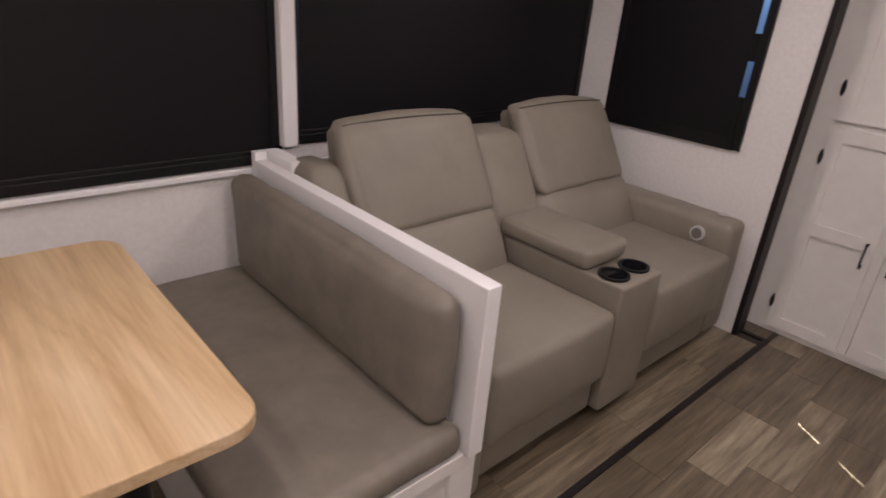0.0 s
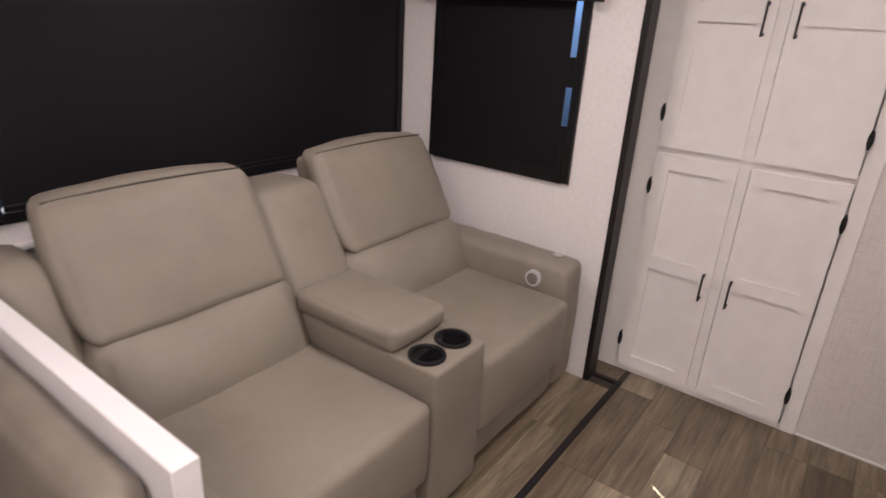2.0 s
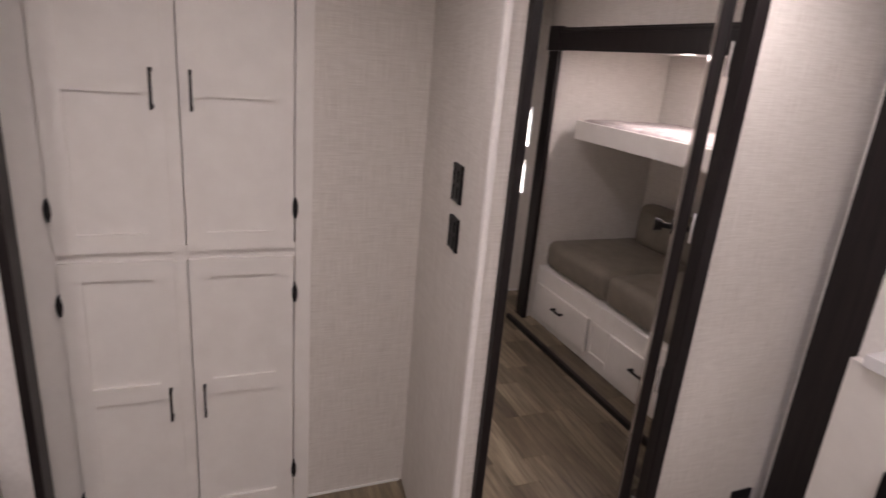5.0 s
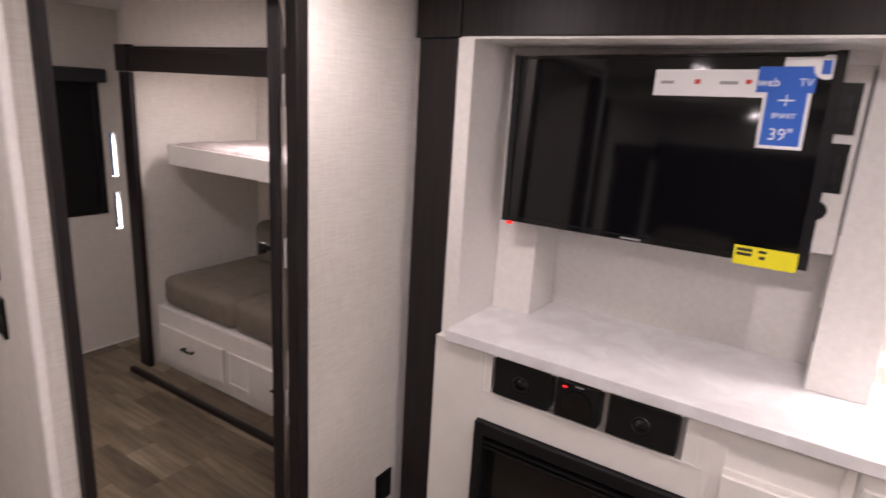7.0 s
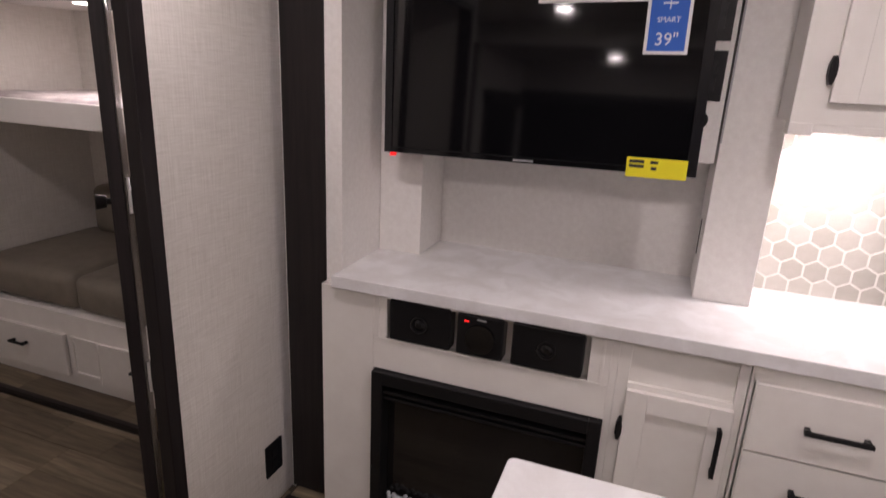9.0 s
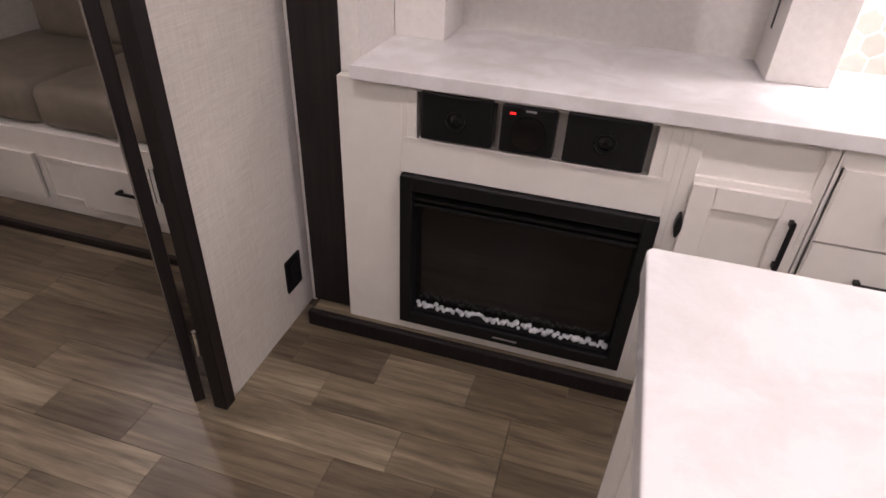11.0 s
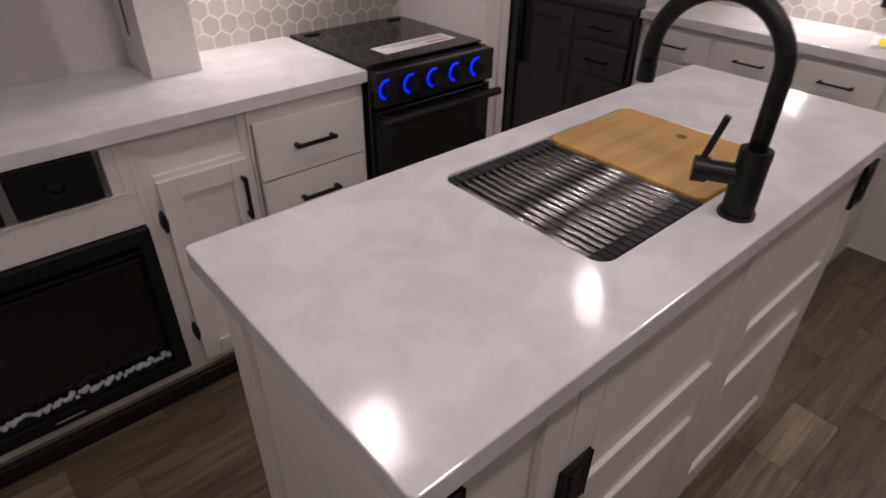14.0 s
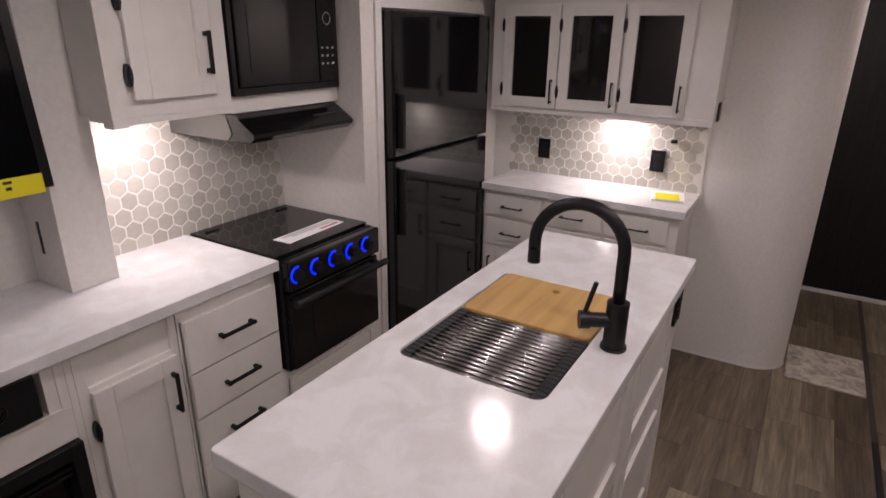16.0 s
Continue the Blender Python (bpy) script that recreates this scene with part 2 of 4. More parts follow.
def part(name, bm, mat, parent=None, label="", smooth=False):
    me = bpy.data.meshes.new(name)
    bmesh.ops.recalc_face_normals(bm, faces=bm.faces)
    for f in bm.faces:
        f.smooth = smooth
    bm.to_mesh(me)
    bm.free()
    me.materials.append(mat)
    ob = new(name, me)
    if parent is not None:
        ob.parent = parent
        if parent.name in ORIGIN:
            ob.location = -ORIGIN[parent.name]
    return tagged(ob, label)


def pieces(name, rows, mat, parent, bevel=0.0, m=None, label=""):
    """Each box of the rows as a part of its own."""
    for row in rows:
        part(name, boxes(row, bevel=bevel, m=m), mat, parent, label)


def structure(name, bm, mat, label, smooth=False):
    return tagged(part(name, bm, mat, None, label, smooth), kind="structure")


def box(bm, x0, x1, y0, y1, z0, z1, bevel=0.0, m=None, seg=2):
    made = bmesh.ops.create_cube(bm, size=1.0)["verts"]
    for v in made:
        v.co = ((x0 + x1) / 2 + v.co.x * abs(x1 - x0), (y0 + y1) / 2 + v.co.y * abs(y1 - y0), (z0 + z1) / 2 + v.co.z * abs(z1 - z0))
        if m is not None:
            v.co = m @ v.co
    if bevel:
        edges = {e for v in made for e in v.link_edges}
        bmesh.ops.bevel(bm, geom=list(edges), offset=bevel, segments=seg, affect="EDGES", profile=0.5)
    return bm


def boxes(*rows, bevel=0.0, m=None):
    bm = bmesh.new()
    for r in rows:
        box(bm, *r, bevel=bevel, m=m)
    return bm


def cyl(bm, p, q, r, seg=20, r2=None):
    p, q = Vector(p), Vector(q)
    d = q - p
    rot = d.to_track_quat("Z", "Y").to_matrix().to_4x4()
    bmesh.ops.create_cone(bm, cap_ends=True, segments=seg, radius1=r, radius2=r if r2 is None else r2, depth=d.length, matrix=Matrix.Translation((p + q) / 2) @ rot)
    return bm


def tube(bm, pts, r, seg=12):
    pts = [Vector(p) for p in pts]
    rings = []
    up = Vector((0.31, 0.13, 0.94)).normalized()
    for i, p in enumerate(pts):
        d = (pts[min(i + 1, len(pts) - 1)] - pts[max(i - 1, 0)]).normalized()
        a = d.cross(up).normalized()
        b = d.cross(a)
        rings.append([bm.verts.new(p + (a * math.cos(k * math.tau / seg) + b * math.sin(k * math.tau / seg)) * r) for k in range(seg)])
    for r0, r1 in zip(rings, rings[1:]):
        for k in range(seg):
            bm.faces.new((r0[k], r0[(k + 1) % seg], r1[(k + 1) % seg], r1[k]))
    bm.faces.new(rings[0])
    bm.faces.new(rings[-1])
    return bm


def prism(bm, outline, z0, z1):
    """An upright prism over an outline in the plan."""
    lo = [bm.verts.new((x, y, z0)) for x, y in outline]
    hi = [bm.verts.new((x, y, z1)) for x, y in outline]
    n = len(lo)
    for i in range(n):
        bm.faces.new((lo[i], lo[(i + 1) % n], hi[(i + 1) % n], hi[i]))
    bm.faces.new(lo)
    bm.faces.new(hi)
    return bm


def rounded_rect(x0, x1, y0, y1, r, seg=6):
    pts = []
    for cx_, cy_, a0 in ((x1 - r, y1 - r, 0), (x0 + r, y1 - r, 90), (x0 + r, y0 + r, 180), (x1 - r, y0 + r, 270)):
        for k in range(seg + 1):
            a = radians(a0 + 90 * k / seg)
            pts.append((cx_ + r * math.cos(a), cy_ + r * math.sin(a)))
    return pts


def cushion(x0, x1, y0, y1, z0, z1, r=0.04, puff=0.015, shear=0.0, wrinkle=0.004, seed=0):
    """A stuffed cushion: a rounded box whose faces swell; shear leans its top towards +y by so many metres."""
    h = Vector(((x1 - x0) / 2, (y1 - y0) / 2, (z1 - z0) / 2))
    c = Vector(((x0 + x1) / 2, (y0 + y1) / 2, (z0 + z1) / 2))
    r = min(r, *[0.49 * k * 2 for k in h])

    def steps(k):
        edge = [0, 0.25 * r, 0.6 * r, r]
        n = max(2, int((2 * k - 2 * r) / 0.05))
        mid = [r + (2 * k - 2 * r) * i / n for i in range(1, n)]
        return [e - k for e in edge] + [e - k for e in mid] + [k - e for e in reversed(edge)]

    axes = [steps(k) for k in h]
    bm = bmesh.new()
    for ax in range(3):
        u, w = [a for a in range(3) if a != ax]
        for side in (-1, 1):
            grid = []
            for a in axes[u]:
                row = []
                for b in axes[w]:
                    p = Vector((0, 0, 0))
                    p[ax], p[u], p[w] = side * h[ax], a, b
                    inner = Vector([max(-(h[k] - r), min(h[k] - r, p[k])) for k in range(3)])
                    d = p - inner
                    q = inner + d.normalized() * r if d.length > 1e-9 else p.copy()
                    q[ax] += side * puff * max(0.0, 1 - (a / h[u]) ** 2) * max(0.0, 1 - (b / h[w]) ** 2)
                    nn = noise.noise(Vector((q.x * 7 + seed, q.y * 7, q.z * 7))) + 0.5 * noise.noise(Vector((q.x * 19, q.y * 19 + seed, q.z * 19)))
                    q += d.normalized() * nn * wrinkle if d.length > 1e-9 else Vector()
                    q.y += shear * (q.z + h.z) / (2 * h.z)
                    row.append(bm.verts.new(q + c))
                grid.append(row)
            for i in range(len(grid) - 1):
                for j in range(len(grid[0]) - 1):
                    bm.faces.new((grid[i][j], grid[i + 1][j], grid[i + 1][j + 1], grid[i][j + 1]))
    bmesh.ops.remove_doubles(bm, verts=bm.verts, dist=1e-5)
    return bm


def curve_plate(outer, holes, z0, z1, bevel=0.002):
    """A flat plate with holes, its edges eased."""
    cu = bpy.data.curves.new("plate", "CURVE")
    cu.dimensions, cu.fill_mode = "2D", "BOTH"
    for ring in (outer, *holes):
        sp = cu.splines.new("POLY")
        sp.points.add(len(ring) - 1)
        for p, (x, y) in zip(sp.points, ring):
            p.co = (x, y, 0, 1)
        sp.use_cyclic_u = True
    cu.extrude = (z1 - z0) / 2 - bevel
    cu.bevel_depth, cu.bevel_resolution = bevel, 1
    cu.offset = -bevel
    tmp = bpy.data.objects.new("plate", cu)
    me = tmp.to_mesh()
    bm = bmesh.new()
    bm.from_mesh(me)
    tmp.to_mesh_clear()
    bpy.data.objects.remove(tmp)
    for v in bm.verts:
        v.co.z += (z0 + z1) / 2
    bmesh.ops.remove_doubles(bm, verts=bm.verts, dist=1e-5)
    return bm


def bar_handle(m, x, z, length, upright, parent, mat=MATTE):
    """A square bar pull on two posts, on the front of a door."""
    bm = bmesh.new()
    k = length / 2
    if upright:
        box(bm, x - 0.0038, x + 0.0038, -0.050, -0.042, z - k, z + k, 0.002, m)
        for s in (-1, 1):
            box(bm, x - 0.0045, x + 0.0045, -0.044, -0.019, z + s * (k - 0.008) - 0.0055, z + s * (k - 0.008) + 0.0055, 0.002, m)
    else:
        box(bm, x - k, x + k, -0.050, -0.042, z - 0.0038, z + 0.0038, 0.002, m)
        for s in (-1, 1):
            box(bm, x + s * (k - 0.008) - 0.0055, x + s * (k - 0.008) + 0.0055, -0.044, -0.019, z - 0.0045, z + 0.0045, 0.002, m)
    return part("handle", bm, mat, parent, "matte black bar pull")


def hinge(m, x, z, parent):
    bm = bmesh.new()
    ring = [(0.003, 0.033), (0.006, 0.024), (0.009, 0.011), (0.009, -0.011), (0.006, -0.024), (0.003, -0.033)]
    ring += [(-u, w) for u, w in reversed(ring)]
    front = [bm.verts.new(m @ Vector((x + u, -0.0225, z + w))) for u, w in ring]
    back = [bm.verts.new(m @ Vector((x + u, -0.002, z + w))) for u, w in ring]
    for k in range(12):
        bm.faces.new((front[k], front[(k + 1) % 12], back[(k + 1) % 12], back[k]))
    bm.faces.new(front)
    bm.faces.new(back)
    cyl(bm, m @ Vector((x, -0.022, z - 0.03)), m @ Vector((x, -0.022, z + 0.03)), 0.0045, 10)
    return part("hinge", bm, MATTE, parent, "black butt hinge")


def shaker(m, w, h, parent, rails=(), stile=0.055, mat=CAB, name="door", panel_mat=None):
    """A framed door 2 cm thick; rails: heights of cross rails. m: its lower corner, its front towards local -y."""
    t = 0.02
    ob = part(name, box(bmesh.new(), 0.003, w - 0.003, -t + 0.013, 0, 0.003, h - 0.003, 0.0, m), panel_mat or mat, parent)
    for x in (0, w - stile):
        part("stile", box(bmesh.new(), x, x + stile, -t, -0.002, 0, h, 0.0015, m), mat, ob)
    for z in (0, *rails, h - stile):
        part("rail", box(bmesh.new(), stile - 0.0005, w - stile + 0.0005, -t + 0.0008, -0.002, z, z + stile, 0.0015, m), mat, ob)
    return ob


def slab(m, w, h, parent, name="drawer_front"):
    bm = box(bmesh.new(), 0, w, -0.02, 0, 0, h, 0.004, m)
    return part(name, bm, CAB, parent)


FACE_W = pose(0, 0, 0, 0, 0, -90)
FACE_N = pose(0, 0, 0, 0, 0, 180)
FACE_E = pose(0, 0, 0, 0, 0, 90)


def at(face, x, y, z):
    return Matrix.Translation((x, y, z)) @ face


def outlet(name, label, m, w=0.075, h=0.118, cat="outlet"):
    """A black wall plate with its two sockets, front towards local -y."""
    o = m @ Vector((0, 0, 0))
    ob = thing(name, label, cat, o)
    part("plate", box(bmesh.new(), -w / 2, w / 2, -0.007, 0, -h / 2, h / 2, 0.0025, m), BLACK, ob)
    for s in (-1, 1):
        part("socket", box(bmesh.new(), -0.016, 0.016, -0.0095, -0.006, s * 0.022 - 0.015, s * 0.022 + 0.015, 0.002, m), MATTE, ob)
    return ob


def puck(x, y, z, name="ceiling_downlight", label="round white LED downlight in the ceiling, lit", r=0.055):
    ob = thing(name, label, "ceiling light", (x, y, z), group="downlights")
    bm = bmesh.new()
    bmesh.ops.create_cone(bm, cap_ends=True, segments=28, radius1=r * 0.86, radius2=r, depth=0.014, matrix=Matrix.Translation((x, y, z - 0.007)))
    part("rim", bm, TRIMW, ob)
    part("diffuser", cyl(bmesh.new(), (x, y, z - 0.0185), (x, y, z - 0.0145), r * 0.7, 24), LED, ob, "glowing diffuser")
    return ob

# ---- structure ----
NY = 2.16      # inner face of the dinette slide's window wall
SY = -1.74     # inner face of the kitchen slide's back wall
structure("floor", boxes((-6.6, 1.95, -2.3, 2.21, -0.09, -0.004)), UNDER, "brown subfloor under the planks")
structure("ceiling", boxes((-6.6, 1.95, -2.4, 1.2, CEIL, CEIL + 0.06)), CEILM, "plain off-white ceiling")
structure("ceiling_kitchen_slide", boxes((-4.17, -0.9, SY, -1.26, 1.911, 1.955)), CEILM, "lower off-white ceiling of the kitchen slide-out")
structure("ceiling_dinette_slide", boxes((-4.15, -0.155, 1.1, NY + 0.05, 1.96, 2.02)), CEILM, "lower off-white ceiling of the dinette slide-out")
structure("ceiling_bunk", boxes((-0.05, 1.339, -2.255, -1.42, 1.80, 1.83)), CEILM, "low off-white ceiling over the bunks")

# window wall: openings for the two large windows
W1 = (-3.75, -1.982, 0.83, 1.66)
W2 = (-1.885, -0.235, 0.885, 1.66)
structure("wall_north", boxes(
    (-4.1, -0.14, NY, NY + 0.05, 0, W1[2]), (W1[0], W2[0], NY, NY + 0.05, W1[3], 2.0), (W2[0] - 0.001, -0.14, NY, NY + 0.05, W2[3], 2.0),
    (-4.1, W1[0], NY, NY + 0.05, W1[2], 2.0), (W1[1], W2[0], NY, NY + 0.05, W1[2] - 0.001, W1[3] + 0.001),
    (W2[1], -0.14, NY, NY + 0.05, W2[2], W2[3]), (W2[0], W2[1], NY, NY + 0.05, W1[2], W2[2])), SLIDEWALL, "pale wallboard wall with two wide windows")
EX = -0.2
WE = (1.275, 1.94, 0.88, 1.60)
structure("wall_slide_end", boxes(
    (EX, EX + 0.045, 1.055, NY, 0, WE[2]), (EX, EX + 0.045, 1.055, NY, WE[3], 2.0),
    (EX, EX + 0.045, 1.055, WE[0], WE[2], WE[3]), (EX, EX + 0.045, WE[1], NY, WE[2], WE[3])), SLIDEWALL, "pale wallboard end wall with a small window")
structure("wall_slide_end_far", boxes((-4.15, -4.1, 1.1, NY + 0.05, 0, 2.0)), SLIDEWALL, "pale wallboard end wall of the dinette slide-out")
structure("wall_north_header", boxes((-4.1, -0.16, 1.12, 1.17, 1.96, CEIL), (-6.6, -4.1, 1.12, 1.17, 0, CEIL)), WALL, "linen-look wall over the slide-out")
structure("wall_pantry_side", boxes((-0.154, 1.7, 1.125, 1.17, 0, CEIL)), WALL, "linen-look wall behind the pantry")
structure("wall_pantry_panel", boxes((0.015, 0.05, -0.14, 0.245, 0, CEIL)), WALL, "linen-look wall panel beside the pantry")
bm = prism(bmesh.new(), [(-0.655, -0.062), (0.04, -0.14), (0.04, -0.19), (-0.655, -0.112)], 0, CEIL)
structure("wall_switches", bm, WALL, "linen-look short wall that carries the switches")
structure("wall_corner_trim", boxes((-0.665, -0.648, -0.07, -0.052, 0, CEIL), bevel=0.004), SLIDEWALL, "pale corner bead")
structure("wall_bunk_door", boxes((-0.665, -0.61, -1.335, -0.79, 0, CEIL), (-0.665, -0.61, -0.79, -0.112, 2.0, CEIL)), WALL, "linen-look wall beside the bunk room door")
# bunk room end wall with its window and two narrow lights
BX = 1.85
BW = (-1.462, -0.90, 0.92, 1.735)
structure("wall_bunk_north", boxes((0.04, BX, -0.19, -0.14, 0, CEIL)), WALL, "linen-look side wall of the bunk room")
structure("wall_bunk_end", boxes(
    (BX, BX + 0.05, BW[0], -0.14, 0, BW[2]), (BX, BX + 0.05, BW[0], -0.14, BW[3], CEIL), (BX, BX + 0.05, BW[1], -0.14, BW[2], BW[3]),
    (BX, BX + 0.05, -1.54, BW[0], 0, CEIL), (BX, BX + 0.05, -1.585, -1.54, 0, 0.772), (BX, BX + 0.05, -1.585, -1.54, 1.018, 1.113),
    (BX, BX + 0.05, -1.585, -1.54, 1.391, CEIL), (BX, BX + 0.05, -1.69, -1.585, 0, CEIL)), WALL, "linen-look end wall of the bunk room")
structure("wall_bunk_slide", boxes((1.38, BX, -1.69, -1.64, 0, CEIL), (-0.61, 1.38, -1.465, -1.416, 1.83, CEIL), (-0.67, -0.05, -1.425, -1.371, 0, 1.90)), WALL, "linen-look wall round the bunk opening")
structure("wall_bunk_recess_end", boxes((1.34, 1.38, -2.255, -1.42, 0, CEIL)), WALL, "linen-look end wall inside the bunk recess")
structure("wall_bunk_recess_back", boxes((-0.05, 1.38, -2.295, -2.2555, 0, 1.83)), WALL, "linen-look back wall inside the bunk recess")
structure("wall_bunk_recess_side", boxes((-0.09, -0.0505, -2.255, -1.425, 0, 1.83)), WALL, "linen-look side wall inside the bunk recess")
structure("wall_south", boxes((-0.72, -0.67, -1.39, -1.335, 0, CEIL), (-4.08, -0.72, -1.33, -1.28, 2.0, CEIL), (-6.6, -4.135, -1.335, -1.302, 0, CEIL), (-4.17, -4.08, -1.33, -1.28, 1.95, CEIL)), SLIDEWALL, "pale wall over the kitchen slide-out")
structure("wall_kitchen_back", boxes((-4.17, -0.88, SY - 0.04, SY, 0, 1.95)), SLIDEWALL, "pale back wall of the kitchen slide-out")
structure("wall_kitchen_end", boxes((-0.92, -0.86, SY, -1.262, 0.0, 1.95)), SLIDEWALL, "pale end wall of the TV niche")
structure("wall_kitchen_far_end", boxes((-4.175, -4.135, SY, -1.28, 0, 1.95)), SLIDEWALL, "pale end wall of the kitchen slide-out")
# hutch wall that rounds into the corridor
arc = [(-4.5, -1.3), (-4.5, 0.1), (-4.505, 0.27)]
arc += [(-4.675 + 0.17 * math.cos(radians(a)), 0.31 + 0.2 * math.sin(radians(a))) for a in range(0, 91, 9)]
arc += [(-6.2, 0.51), (-6.2, 0.46), (-4.72, 0.46), (-4.56, 0.3), (-4.55, -1.3)]
structure("wall_hutch", prism(bmesh.new(), arc, 0, CEIL), SLIDEWALL, "pale wall with a rounded corner", smooth=False)
structure("baseboard_hutch", prism(bmesh.new(), [(x + 0.004 if i < 3 else x + 0.004 * (14 - i) / 12, y + (0.004 if i > 5 else 0)) for i, (x, y) in enumerate(arc[:14])] + [(x, y) for x, y in reversed(arc[:14])], 0, 0.012), TRIMW, "thin white bead at the foot of the wall")
structure("wall_west", boxes((-6.0, -5.95, 0.51, 1.12, 0.03, CEIL)), DARK, "dark espresso panel at the end of the corridor")
structure("baseboard_west", boxes((-5.999, -5.94, 0.51, 1.12, 0, 0.029), bevel=0.003), TRIMW, "thin pale bead at the foot of the dark panel")
structure("trim_west_corner", boxes((-6.6, -6.55, -1.4, 1.2, 0, CEIL)), WALL, "plain end wall")

# dark slide-out trim
structure("trim_dinette_upright", boxes((-0.205, -0.115, 1.03, 1.055, 0.0, 1.96), bevel=0.003), DARK, "dark espresso upright beside the slide-out")
structure("trim_dinette_floor", boxes((-4.1, -0.115, 0.905, 0.93, -0.003, 0.006), (-0.14, -0.115, 0.93, 1.03, -0.003, 0.006)), DARK, "dark strip in the floor before the slide-out")
structure("trim_kitchen_upright", boxes((-0.862, -0.712, -1.284, -1.255, 0.06, 1.912), bevel=0.003), DARK, "dark espresso upright beside the TV niche")
structure("trim_kitchen_block", boxes((-0.872, -0.702, -1.29, -1.246, 1.914, 2.04), bevel=0.003), DARK, "dark espresso corner block")
structure("trim_kitchen_header", boxes((-4.08, -0.874, -1.284, -1.255, 1.918, 2.035), bevel=0.003), DARK, "dark espresso header board")
structure("trim_kitchen_floor", boxes((-4.12, -0.72, -1.205, -1.178, 0.0, 0.062), bevel=0.006), DARK, "dark strip along the raised kitchen floor")
structure("step_kitchen", boxes((-4.12, -0.72, SY, -1.206, 0.0, 0.052)), UNDER, "raised floor of the kitchen slide-out")
structure("trim_bunk_upright", boxes((1.30, 1.40, -1.415, -1.385, 0.03, 1.76), bevel=0.003), DARK, "dark espresso upright of the bunk opening")
structure("trim_bunk_block", boxes((1.29, 1.41, -1.420, -1.375, 1.762, 1.90), bevel=0.003), DARK, "dark espresso corner block of the bunk opening")
structure("trim_bunk_header", boxes((-0.05, 1.288, -1.415, -1.385, 1.765, 1.89), (-0.05, 1.288, -1.384, -1.378, 1.862, 1.88), bevel=0.003), DARK, "dark espresso header board of the bunk opening")
structure("trim_bunk_floor", boxes((-0.5, 1.40, -1.345, -1.315, 0.0, 0.03), bevel=0.005), DARK, "dark strip along the bunk floor")
structure("step_bunk", boxes((-0.5, 1.38, -1.475, -1.346, 0.0, 0.02)), UNDER, "raised floor before the bunks")
structure("trim_wall_corner", boxes((-0.685, -0.668, -1.334, -1.312, 0, CEIL), (-0.709, -0.69, -1.334, -1.316, 0, CEIL), bevel=0.003), SLIDEWALL, "pale corner beads beside the dark upright")
structure("baseboard_bunk", boxes((BX - 0.008, BX, -1.64, -0.19, 0, 0.012)), TRIMW, "thin white bead at the foot of the bunk room wall")
structure("trim_pantry_wall", boxes((0.008, 0.015, -0.125, 0.24, 0, 0.008)), TRIMW, "thin bead at the foot of the wall panel")
structure("window_post", boxes((-1.964, -1.908, NY - 0.05, NY, 0.86, 2.0), bevel=0.004), TRIMW, "white post between the two wide windows")

# ---- windows ----


def window(name, label, m, w, h, gap_left=0.0, gap_right=0.0, covers=()):
    """A black-framed window with its roller shade down; m: lower corner of the opening, the room towards local -y."""
    ob = thing(name, label, "window", m @ Vector((0, 0, 0)), kind="structure")
    f = 0.028
    part("window_frame", boxes((-f, 0.006, -0.014, 0.04, -f, h + f), (w - 0.006, w + f, -0.014, 0.04, -f, h + f), (0.006, w - 0.006, -0.014, 0.04, -f, 0.006), (0.006, w - 0.006, -0.014, 0.04, h - 0.006, h + f), bevel=0.003, m=m), BLACK, ob, "black window frame")
    g = part("pane", boxes((0.006, w - 0.006, 0.030, 0.034, 0.006, h - 0.006), m=m), GLASS, ob)
    g.visible_shadow = False
    part("shade", boxes((gap_left, w - gap_right, -0.004, -0.001, 0.012, h), m=m), SHADE, ob, "black blackout fabric")
    part("hem_bar", boxes((gap_left, w - gap_right, -0.009, 0.003, 0.004, 0.022), bevel=0.003, m=m), BLACK, ob)
    for gx in (gap_left - 0.008, w - gap_right + 0.003):
        if gx > 0.004 and gx < w - 0.012 and not covers:
            part("side_cord", boxes((gx, gx + 0.003, -0.004, -0.001, 0.02, h), m=m), CHROME, ob)
    # added strips block the gap, leaving slits that shape the sun on the floor
    for z0, z1 in covers:
        part("sun_mask", boxes((w - gap_right - 0.001, w, -0.003, 0.004, z0, z1), bevel=0.001, m=m), BLACK, ob, "black strip added to break the sunlight into slivers")
    part("cassette", boxes((-f - 0.03, w + f + 0.03, -0.075, -0.006, h - 0.045, h + 0.035), bevel=0.012, m=m), CASSETTE, ob, "charcoal fabric-covered shade cassette")
    return ob


window("window_1", "wide black-framed window with its black shade down", at(pose(0, 0, 0), W1[0], NY, W1[2]), W1[1] - W1[0], W1[3] - W1[2], 0.0, 0.0)
window("window_2", "wide black-framed window, daylight beside its black shade", at(pose(0, 0, 0), W2[0], NY, W2[2]), W2[1] - W2[0], W2[3] - W2[2], 0.012, 0.0)
# the last argument places added light blockers in the right-hand gap
window("window_3", "small black-framed window with its black shade down", at(FACE_W, EX, WE[1], WE[2]), WE[1] - WE[0], WE[3] - WE[2], 0.0, 0.038, ((0.0, 0.2), (0.352, 0.463), (0.68, 0.72)))
window("window_4", "bunk room window with its black shade down", at(FACE_W, BX, BW[1], BW[2]), BW[1] - BW[0], BW[3] - BW[2], 0.0, 0.0)
part("sill", boxes((-4.1, -0.24, NY - 0.024, NY, W1[2] - 0.055, W1[2] - 0.034), bevel=0.004), TRIMW, None, "white sill under the windows")["kind"] = "structure"
bpy.data.objects["sill"].name = "window_sill"

